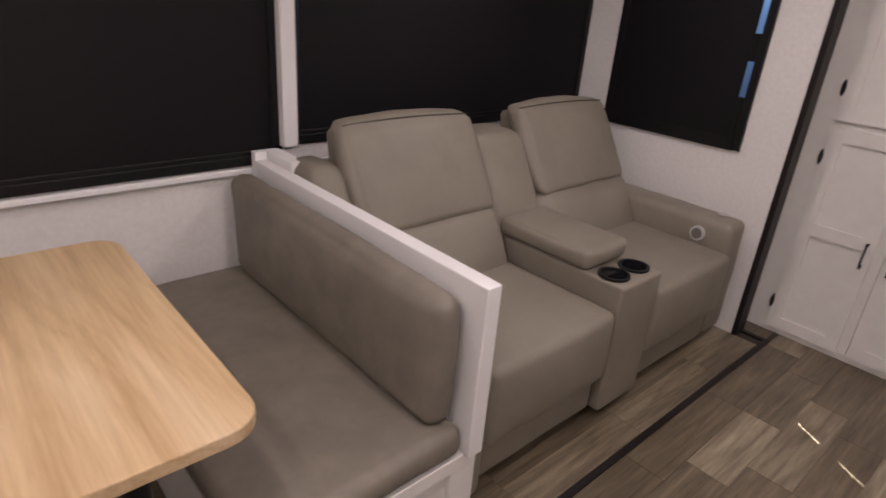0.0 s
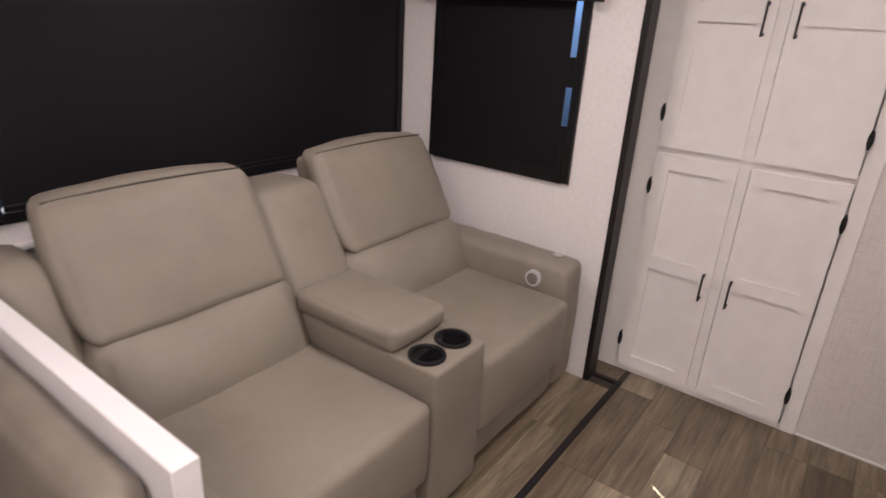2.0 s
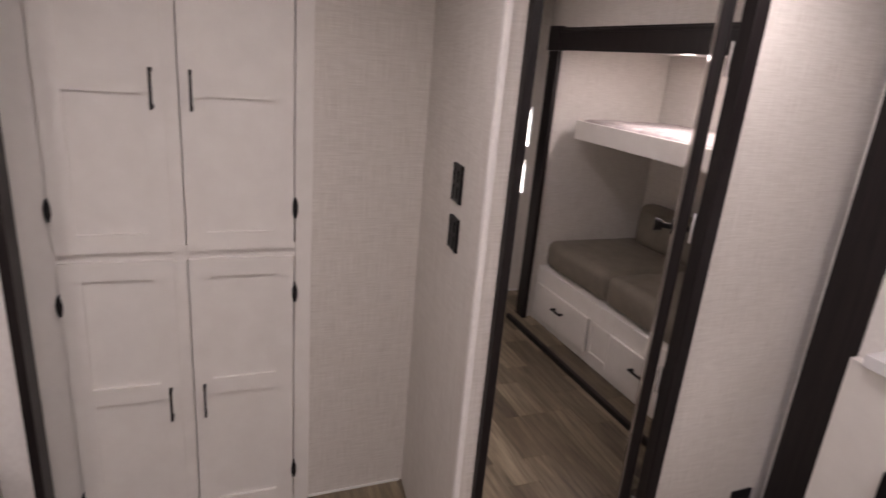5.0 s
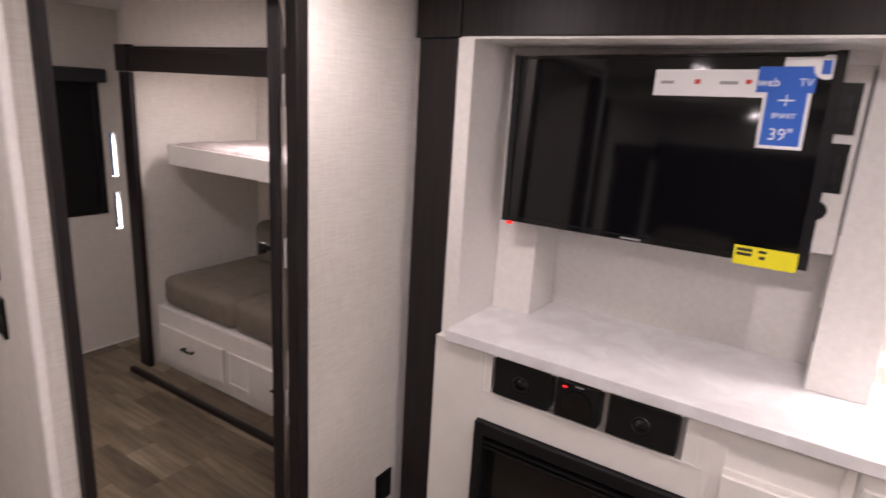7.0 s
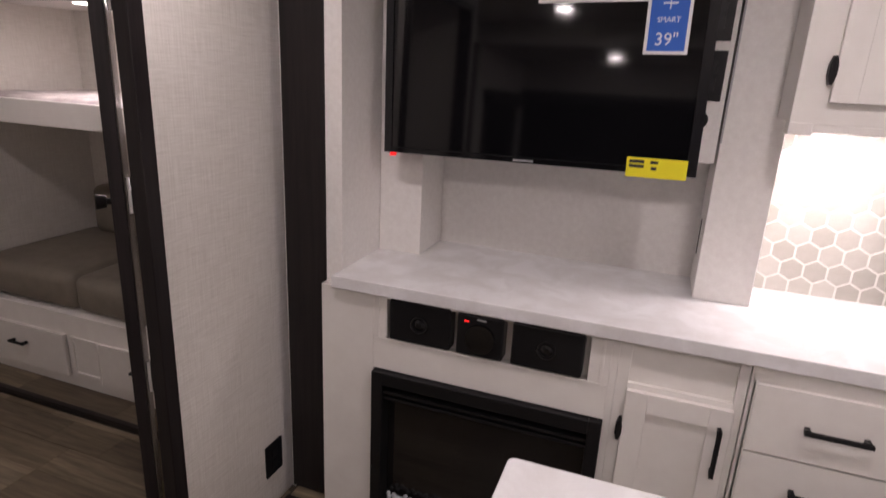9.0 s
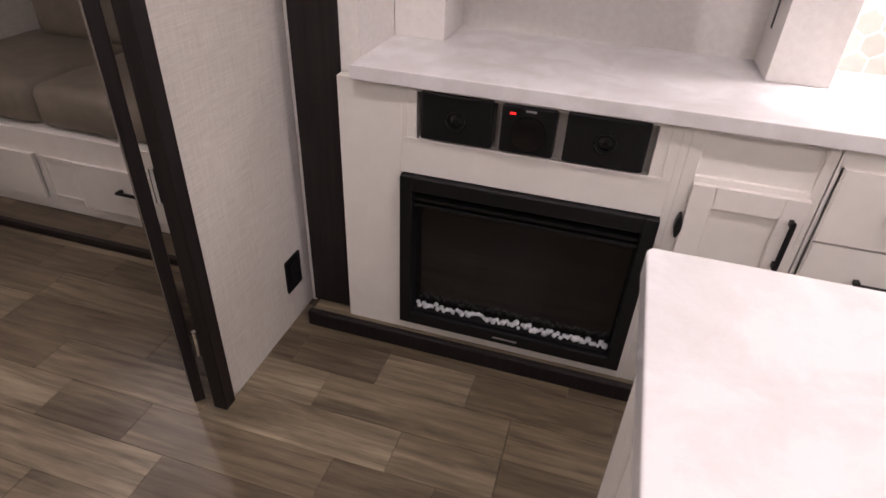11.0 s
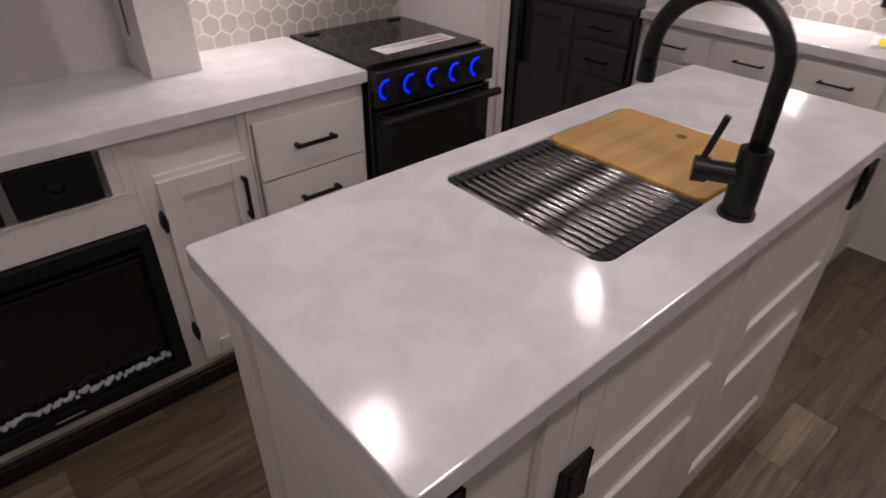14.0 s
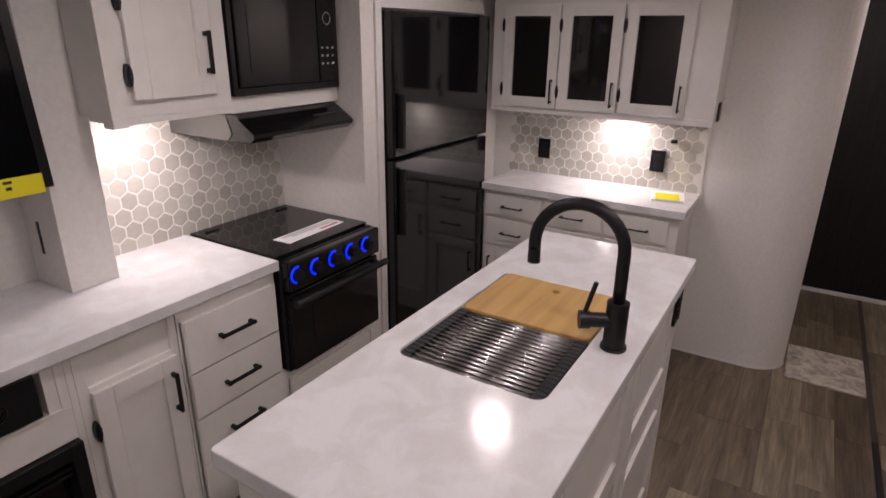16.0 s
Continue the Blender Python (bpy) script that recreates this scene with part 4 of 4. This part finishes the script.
for i in range(5):
    x = -2.596 - 0.103 * i
    kn = part("knob", cyl(bmesh.new(), (x, -1.15, 0.888), (x, -1.122, 0.888), 0.024, 24, 0.02), BLACK, rg)
    pts = [(x + 0.031 * math.cos(radians(a)), -1.148, 0.888 + 0.031 * math.sin(radians(a))) for a in range(-75, 106, 12)]
    part("light_ring", tube(bmesh.new(), pts, 0.0042, 8), BLUELED, kn, "glowing blue ring", smooth=True)
lb = thing("range_label", "white warning leaflet lying on the glass cover", "leaflet", (-2.85, -1.33, 0.957))
lm = Matrix.Translation((-2.86, -1.33, 0.957)) @ pose(0, 0, 0, 0, 0, 2)
part("sheet", boxes((-0.17, 0.17, -0.045, 0.045, 0.0, 0.0015), m=lm), PAPER, lb)
part("print_bar", boxes((-0.15, -0.04, 0.017, 0.027, 0.0015, 0.002), m=lm), REDLBL, lb)
pieces("print_bar", ((-0.15, 0.14, -0.03, -0.022, 0.0015, 0.002), (-0.15, 0.1, -0.012, -0.004, 0.0015, 0.002)), GREYPRINT, lb, m=lm)

hd = thing("range_hood", "black range hood with grey metal sides", "range hood", (-2.82, -1.5, 1.37))
bm = bmesh.new()
prof = [(-1.735, 1.468), (-1.735, 1.372), (-1.29, 1.372), (-1.262, 1.392), (-1.262, 1.405), (-1.36, 1.468)]
lo = [bm.verts.new((-2.552, y, z)) for y, z in prof]
hi = [bm.verts.new((-3.085, y, z)) for y, z in prof]
for i in range(6):
    bm.faces.new((lo[i], lo[(i + 1) % 6], hi[(i + 1) % 6], hi[i]))
bm.faces.new(lo)
bm.faces.new(hi)
part("hood_body", bm, GLOSS, hd)
bm = bmesh.new()
side = [bm.verts.new((-2.5505, y, z)) for y, z in [(-1.734, 1.466), (-1.734, 1.374), (-1.40, 1.374), (-1.375, 1.40), (-1.40, 1.466)]]
out = bmesh.ops.extrude_face_region(bm, geom=[bm.faces.new(side)])
for v in out["geom"]:
    if isinstance(v, bmesh.types.BMVert):
        v.co.x += 0.002
part("side_plate", bm, GALV, hd, "grey metal side")
part("switch_strip", boxes((-3.03, -2.90, -1.315, -1.303, 1.425, 1.437), bevel=0.002), BLACK, hd)

uc = thing("kitchen_wall_cabinet", "white wall cabinet with one door beside the microwave", "cabinet", (-2.6, -1.53, 1.49))
pieces("frame_board", ((-2.545, -2.112, SY, -1.35, 1.498, 1.91), (-3.108, -2.545, SY, -1.36, 1.472, 1.53), (-2.545, -2.14, SY, -1.35, 1.478, 1.498), (-2.165, -2.112, -1.4, -1.348, 1.47, 1.5)), CAB, uc, bevel=0.002)
m = at(FACE_N, -2.184, -1.349, 1.553)
d = shaker(m, 0.29, 0.352, uc)
bar_handle(m, 0.262, 0.13, 0.13, True, d)
for z in (0.07, 0.28):
    hinge(m, -0.008, z, d)
mw = thing("microwave", "black built-in microwave oven", "microwave", (-2.82, -1.5, 1.53))
part("case", boxes((-3.105, -2.55, SY, -1.36, 1.532, 1.903), bevel=0.002), BLACK, mw)
pieces("trim_kit", ((-3.1, -2.552, -1.36, -1.342, 1.532, 1.56), (-3.1, -2.552, -1.36, -1.342, 1.885, 1.903), (-2.575, -2.552, -1.36, -1.342, 1.56, 1.885), (-3.1, -3.085, -1.36, -1.342, 1.56, 1.885)), GLOSS, mw, bevel=0.002)
mdoor = part("microwave_door", boxes((-2.975, -2.577, -1.36, -1.333, 1.562, 1.883), bevel=0.004), GLOSS, mw)
part("door_window", boxes((-2.94, -2.63, -1.333, -1.3315, 1.61, 1.84)), SMOKE, mdoor)
part("control_panel", boxes((-3.083, -2.98, -1.36, -1.335, 1.562, 1.883), bevel=0.003), GLOSS, mw)
pts = [(-3.03 + 0.022 * math.cos(a * math.tau / 20), -1.333, 1.80 + 0.022 * math.sin(a * math.tau / 20)) for a in range(21)]
part("dial_ring", tube(bmesh.new(), pts, 0.003, 8), CHROME, mw, "chrome dial ring", smooth=True)
for z in (1.63, 1.66, 1.69):
    for x in (-3.06, -3.03, -3.0):
        part("button", boxes((x - 0.006, x + 0.006, -1.335, -1.3335, z - 0.004, z + 0.004)), GREYPRINT, mw)

structure("wall_fridge_panel", boxes((-3.232, -3.11, SY, -1.225, FB, 1.905), bevel=0.002), SLIDEWALL, "pale panel between range and fridge")
structure("trim_fridge_panel", boxes((-3.236, -3.195, -1.225, -1.212, FB, 1.905), bevel=0.002), CAB, "white edge strip beside the fridge")
structure("trim_fridge_top", boxes((-4.135, -3.236, -1.4, -1.212, 1.848, 1.905), bevel=0.002), CAB, "white filler over the fridge")
fr = thing("refrigerator", "glossy black two-door refrigerator", "refrigerator", (-3.65, -1.45, FB))
part("cabinet", boxes((-4.125, -3.245, SY, -1.225, FB, 1.84), bevel=0.003), BLACK, fr)
part("freezer_door", boxes((-4.125, -3.245, -1.223, -1.165, 1.222, 1.84), bevel=0.01), GLOSS, fr)
part("fridge_door", boxes((-4.125, -3.245, -1.223, -1.165, 0.13, 1.208), bevel=0.01), GLOSS, fr)
pieces("door_handle", ((-3.30, -3.27, -1.165, -1.135, 1.26, 1.5), (-3.30, -3.27, -1.165, -1.135, 0.85, 1.17)), BLACK, fr, bevel=0.008, label="black edge handle")
part("grille", boxes((-4.05, -3.25, -1.22, -1.19, FB, 0.12), bevel=0.004), BLACK, fr)
part("top_hinge", boxes((-4.05, -3.98, -1.22, -1.16, 1.84, 1.846), bevel=0.002), CHROME, fr)

# ---- hutch ----
HX = -4.11
hu = thing("hutch_base_cabinet", "white base cabinet with drawers and black pulls", "cabinet", (-4.3, -0.6, 0))
part("body", boxes((-4.5, HX, -1.155, -0.07, 0.0, 0.908), bevel=0.002), CAB, hu)
for y0, y1 in ((-1.13, -0.80), (-0.775, -0.45), (-0.425, -0.115)):
    rows = ((0.76, 0.885), (0.585, 0.74), (0.10, 0.565)) if y0 < -1 else ((0.76, 0.885), (0.10, 0.74))
    for z0, z1 in rows:
        m = at(FACE_E, HX, y0, z0)
        if z1 - z0 > 0.3:
            d = shaker(m, y1 - y0, z1 - z0, hu)
            bar_handle(m, 0.03, z1 - z0 - 0.12, 0.13, True, d)
        else:
            d = slab(m, y1 - y0, z1 - z0, hu)
            bar_handle(m, (y1 - y0) / 2, (z1 - z0) / 2, 0.13, False, d)
ht = thing("hutch_worktop", "white veined worktop on the hutch", "worktop", (-4.3, -0.6, 0.91))
part("slab", curve_plate([(-4.5, -1.158), (-4.075, -1.158), (-4.075, -0.045), (-4.5, -0.045)], [], 0.91, CT, 0.003), STONE, ht)
hw = thing("hutch_wall_cabinet", "white wall cabinet with three dark glass doors", "cabinet", (-4.34, -0.55, 1.35))
part("body", boxes((-4.5, -4.215, -1.19, -0.01, 1.36, CEIL), (-4.235, -4.21, -1.19, -0.01, 1.342, 1.375), bevel=0.002), CAB, hw)
for y0 in (-1.115, -0.79, -0.46):
    m = at(FACE_E, -4.214, y0, 1.375)
    d = shaker(m, 0.315, 0.52, hw, panel_mat=SMOKE)
    bar_handle(m, 0.29, 0.09, 0.125, True, d)
    for z in (0.09, 0.42):
        hinge(m, -0.004, z, d)
part("side_plate", boxes((-4.36, -4.31, -0.01, 0.0, 1.36, 1.45), bevel=0.002), MATTE, hw, "black switch plate on the cabinet side")
outlet("hutch_outlet", "black outlet on the hexagon backsplash", at(FACE_E, -4.482, -0.955, 1.105))
outlet("hutch_outlet", "black outlet on the hexagon backsplash", at(FACE_E, -4.482, -0.29, 1.105))
cap = thing("cable_jack", "small black cable stub on the backsplash", "cable", (-4.48, -0.21, 1.22))
part("stub", cyl(bmesh.new(), (-4.483, -0.21, 1.22), (-4.45, -0.22, 1.222), 0.011, 12), BLACK, cap)
lf = thing("leaflet", "yellow and white leaflet lying on the hutch worktop", "leaflet", (-4.33, -0.19, CT))
lm = Matrix.Translation((-4.33, -0.185, CT + 0.0005)) @ pose(0, 0, 0, 0, 0, 12)
part("sheet", boxes((-0.12, 0.12, -0.085, 0.085, 0.0, 0.002), m=lm), PAPER, lf)
part("yellow_block", boxes((-0.07, 0.07, -0.06, 0.06, 0.002, 0.0026), m=lm), YELLOW, lf)
part("grey_block", boxes((0.075, 0.115, -0.08, 0.08, 0.002, 0.0026), m=lm), GREYPRINT, lf)

# ---- island ----
IT = 1.02
isl = thing("kitchen_island", "white panelled kitchen island cabinet", "island", (-2.45, -0.15, 0))
part("body", boxes((-3.195, -1.715, -0.41, 0.098, 0.0, 0.979)), CAB, isl)


def frame_panel(m, w, h, parent):
    f = bmesh.new()
    for r in ((0, 0.07, -0.012, 0, 0, h), (w - 0.07, w, -0.012, 0, 0, h), (0.0695, w - 0.0695, -0.0115, 0, h - 0.075, h), (0.0695, w - 0.0695, -0.0115, 0, 0, 0.09)):
        box(f, *r, bevel=0.0015, m=m)
    return part("panel_frame", f, CAB, parent)


frame_panel(at(FACE_E, -1.715, -0.41, 0.0), 0.508, 0.979, isl)
for x0, w in ((-1.703, 0.30), (-2.004, 0.60), (-2.605, 0.59)):
    fm_ = frame_panel(at(FACE_N, x0, 0.098, 0.0), w, 0.979, isl)
    if w > 0.4:
        part("rail", boxes((x0 - w + 0.07, x0 - 0.07, 0.098, 0.11, 0.56, 0.63), (x0 - w + 0.07, x0 - 0.07, 0.098, 0.11, 0.42, 0.45), bevel=0.0015), CAB, fm_)
outlet("island_outlet", "black outlet on the island's side panel", at(FACE_N, -1.735, 0.111, 0.86))
outlet("island_outlet", "black outlet on the island's side panel", at(FACE_N, -2.03, 0.111, 0.68))
outlet("island_outlet", "black outlet on the island's side panel", at(FACE_N, -3.16, 0.111, 0.86))
itop = thing("island_worktop", "white veined worktop of the island with sink cut-out", "worktop", (-2.45, -0.15, 0.98))
SX0, SX1, SY0, SY1 = -2.765, -2.15, -0.362, 0.022
part("slab", curve_plate(rounded_rect(-3.24, -1.675, -0.445, 0.142, 0.012, 3), [rounded_rect(SX0, SX1, SY0, SY1, 0.03, 5)], 0.98, IT, 0.003), STONE, itop)
sink = thing("sink", "dark undermount sink bowl in the island", "sink", (-2.45, -0.17, 0.8))
part("bowl", boxes((SX0 - 0.008, SX1 + 0.008, SY0 - 0.008, SY1 + 0.008, 0.80, 0.81), (SX0 - 0.016, SX0 - 0.008, SY0 - 0.008, SY1 + 0.008, 0.81, 0.978), (SX1 + 0.008, SX1 + 0.016, SY0 - 0.008, SY1 + 0.008, 0.81, 0.978), (SX0 - 0.008, SX1 + 0.008, SY0 - 0.016, SY0 - 0.008, 0.81, 0.978), (SX0 - 0.008, SX1 + 0.008, SY1 + 0.008, SY1 + 0.016, 0.81, 0.978)), SILICONE, sink)
bd = thing("cutting_board", "bamboo cutting board set over the sink", "cutting board", (-2.61, -0.17, 1.0))
hole = [(-2.70 + 0.011 * math.cos(a * math.tau / 20), -0.167 + 0.012 * math.sin(a * math.tau / 20)) for a in range(20)]
part("board", curve_plate(rounded_rect(SX0 + 0.004, -2.458, SY0 + 0.008, SY1 - 0.006, 0.02), [hole], 1.004, 1.022, 0.003), BAMBOO, bd)
rk = thing("drying_rack", "roll-up steel drying rack with black silicone ends", "drying rack", (-2.3, -0.17, 1.0))
n = 16
for i in range(n):
    x = SX1 - 0.012 - (0.288) * i / (n - 1)
    part("rod", cyl(bmesh.new(), (x, SY0 + 0.02, 1.010), (x, SY1 - 0.02, 1.010), 0.0072, 14), RODM, rk, smooth=True)
for y0 in (SY0 + 0.004, SY1 - 0.034):
    for i in range(n):
        x = SX1 - 0.012 - 0.288 * i / (n - 1)
        part("end_cap", box(bmesh.new(), x - 0.0082, x + 0.0082, y0, y0 + 0.03, 1.002, 1.0175, 0.002), SILICONE, rk, "black silicone end")

fa = thing("kitchen_faucet", "matte black gooseneck kitchen faucet", "faucet", (-2.462, 0.082, IT))
FX, FYY = -2.462, 0.078
bm = bmesh.new()
cyl(bm, (FX, FYY, IT), (FX, FYY, IT + 0.008), 0.032, 28)
cyl(bm, (FX, FYY, IT + 0.008), (FX, FYY, IT + 0.125), 0.027, 28)
part("faucet_body", bm, MATTE, fa)
pts = [(FX, FYY, IT + 0.12), (FX, FYY, IT + 0.2), (FX, FYY, IT + 0.247)]
R = 0.109
ddx, ddy = 0.10, -0.995
for k in range(1, 19):
    a = radians(180 * k / 18)
    s = R - R * math.cos(a)
    pts.append((FX + ddx * s, FYY + ddy * s, IT + 0.247 + R * math.sin(a)))
pts.append((FX + ddx * 2 * R, FYY + ddy * 2 * R, IT + 0.225))
part("spout", tube(bmesh.new(), pts, 0.0155, 18), MATTE, fa, smooth=True)
e = Vector(pts[-1])
part("aerator", cyl(bmesh.new(), e, e - Vector((0, 0, 0.035)), 0.0155, 20, 0.016), MATTE, fa)
bm = bmesh.new()
cyl(bm, (FX, FYY, IT + 0.075), (FX + 0.03, FYY - 0.058, IT + 0.075), 0.019, 20)
cyl(bm, (FX + 0.03, FYY - 0.058, IT + 0.075), (FX + 0.042, FYY - 0.08, IT + 0.075), 0.023, 20)
lever = part("handle_hub", bm, MATTE, fa)
part("lever", cyl(bmesh.new(), (FX + 0.036, FYY - 0.07, IT + 0.09), (FX + 0.03, FYY - 0.05, IT + 0.175), 0.006, 12), MATTE, lever)

rug = thing("door_mat", "cream marbled mat on the corridor floor", "mat", (-4.7, 0.7, 0))
part("mat_pad", curve_plate(rounded_rect(-4.93, -4.5, 0.525, 0.9, 0.01), [], 0.001, 0.012, 0.003), RUG, rug)

# ---- bunks ----
bb = thing("bunk_bed", "white built-in bunk bed base with drawers", "bed", (0.65, -1.8, 0.02))
part("base", boxes((-0.05, 1.335, -2.235, -1.480, 0.02, 0.40), bevel=0.003), CAB, bb)
for x0, x1 in ((1.295, 0.70), (0.48, -0.04)):
    m = at(FACE_N, x0, -1.48, 0.085)
    d = slab(m, x0 - x1, 0.205, bb)
    bar_handle(m, (x0 - x1) / 2, 0.12, 0.10, False, d)
pieces("niche_frame", ((0.655, 0.67, -1.480, -1.472, 0.085, 0.29), (0.49, 0.505, -1.480, -1.472, 0.085, 0.29), (0.505, 0.655, -1.480, -1.472, 0.27, 0.29), (0.505, 0.655, -1.480, -1.472, 0.085, 0.105)), CAB, bb, bevel=0.001)
part("mattress", cushion(0.66, 1.32, -2.225, -1.505, 0.402, 0.585, 0.05, 0.012, seed=51), FABRIC, bb, "grey-brown vinyl cushion", smooth=True)
part("mattress", cushion(-0.04, 0.655, -2.225, -1.505, 0.402, 0.585, 0.05, 0.012, seed=52), FABRIC, bb, "grey-brown vinyl cushion", smooth=True)
part("back_cushion", cushion(0.66, 1.2, -2.225, -2.095, 0.58, 0.86, 0.05, 0.012, seed=53), FABRIC, bb, smooth=True)
part("back_cushion", cushion(-0.04, 0.65, -2.225, -2.095, 0.58, 0.86, 0.05, 0.012, seed=54), FABRIC, bb, smooth=True)
ub = thing("upper_bunk", "white upper bunk with a thin mattress", "bed", (0.65, -1.8, 1.24))
part("bunk_board", boxes((-0.045, 1.24, -2.235, -1.565, 1.268, 1.288), (-0.045, 1.24, -1.565, -1.545, 1.262, 1.372), bevel=0.002), CAB, ub)
part("mattress", cushion(-0.04, 1.22, -2.225, -1.570, 1.29, 1.385, 0.03, 0.006, wrinkle=0.006, seed=55), MATTRESS, ub, "crumpled plastic-wrapped mattress", smooth=True)

# ---- lamps as seen ----
for lx, ly in DOWNLIGHTS:
    puck(lx, ly, CEIL)
for lx, ly in SLIDE_LIGHTS:
    puck(lx, ly, 1.96)
puck(0.5, -0.6, CEIL)
puck(0.62, -1.72, 1.80)
puck(0.25, -1.72, 1.80)
puck(-2.33, -1.56, 1.498, "under_cabinet_light", "round LED light under the kitchen wall cabinet", 0.045)
puck(-4.36, -0.48, 1.36, "under_cabinet_light", "round LED light under the hutch cabinet", 0.045)

# ---- backsplash tiles ----


def hexagon(r, depth):
    bm = bmesh.new()
    ring = lambda rr, y: [bm.verts.new((rr * math.sin(radians(60 * k)), y, rr * math.cos(radians(60 * k)))) for k in range(6)]
    a, b, c = ring(r, 0), ring(r, -depth * 0.7), ring(r - 0.0012, -depth)
    for p, q in ((a, b), (b, c)):
        for k in range(6):
            bm.faces.new((p[k], p[(k + 1) % 6], q[(k + 1) % 6], q[k]))
    bm.faces.new(c)
    bmesh.ops.recalc_face_normals(bm, faces=bm.faces)
    me = bpy.data.meshes.new("tile")
    bm.to_mesh(me)
    bm.free()
    me.materials.append(TILE)
    return me


HEX = hexagon(0.0345, 0.0014)


def backsplash(name, label, m, w, h):
    """Grout bed with hexagon tiles, front towards local -y; tiles stop at the edges of the bed."""
    ob = structure(name, boxes((0, w, -0.006, 0, 0, h), m=m), GROUT, label)
    px, pz, i = 0.0662, 0.0573, 0
    z = 0.02
    while z < h - 0.012:
        x = 0.03 + (px / 2 if i % 2 else 0)
        while x < w - 0.02:
            t = new("tile", HEX)
            t.parent = ob
            t.matrix_basis = m @ Matrix.Translation((x, -0.006, z))
            x += px
        z += pz
        i += 1


backsplash("backsplash_kitchen", "warm grey hexagon tiles with white grout", at(FACE_N, -2.142, SY, CT), 0.966, 0.525)
backsplash("backsplash_hutch", "warm grey hexagon tiles with white grout", at(FACE_E, -4.498, -1.185, CT), 1.135, 0.40)

# ---- floor planks ----


def plank_mesh(w, d):
    bm = box(bmesh.new(), 0, w, 0, d, -0.004, 0.0)
    for v in bm.verts:
        if v.co.z > -0.001:
            v.co.x += 0.0008 if v.co.x < w / 2 else -0.0008
            v.co.y += 0.0008 if v.co.y < d / 2 else -0.0008
    me = bpy.data.meshes.new("plank")
    bm.to_mesh(me)
    bm.free()
    me.materials.append(FLOORM)
    return me


def lay_planks(parent, x0, x1, y0, y1, z, seed, width=0.148):
    meshes = {}
    r = random.Random(seed)
    rows = max(1, round((y1 - y0) / width))
    d = (y1 - y0) / rows
    for i in range(rows):
        x = x0
        first = True
        while x < x1 - 0.01:
            w = r.choice((0.2, 0.35, 0.5)) if first else r.choice((0.6, 0.45, 0.6, 0.3))
            first = False
            w = min(w, x1 - x)
            if x1 - x - w < 0.08:
                w = x1 - x
            key = (round(w, 4), round(d, 4))
            if key not in meshes:
                meshes[key] = plank_mesh(w, d)
            t = new("plank", meshes[key])
            t.parent = parent
            t.location = (x, y0 + i * d, z)
            x += w


flo = bpy.data.objects["floor"]
lay_planks(flo, -6.2, BX, -1.28, 0.905, 0.0, 1)
lay_planks(flo, 1.40, BX, -1.64, -1.28, 0.0, 9)
lay_planks(flo, -0.5, 1.40, -1.314, -1.28, 0.0, 10, 0.034)
lay_planks(flo, -2.0, -0.2, 0.93, 1.33, 0.002, 2, 0.14)
lay_planks(flo, -2.62, -2.0, 0.93, 1.0, 0.002, 5, 0.07)
lay_planks(flo, -6.2, -4.1, 0.93, 1.12, 0.0, 6)
lay_planks(flo, -0.12, 0.0, 0.93, 1.12, 0.0, 7)
lay_planks(flo, -4.1, -2.62, 0.93, 2.16, 0.0, 8)
lay_planks(bpy.data.objects["step_kitchen"], -4.08, -0.73, -1.30, -1.207, 0.0565, 3, 0.1)
lay_planks(bpy.data.objects["step_bunk"], -0.5, 1.38, -1.475, -1.347, 0.0245, 4, 0.128)
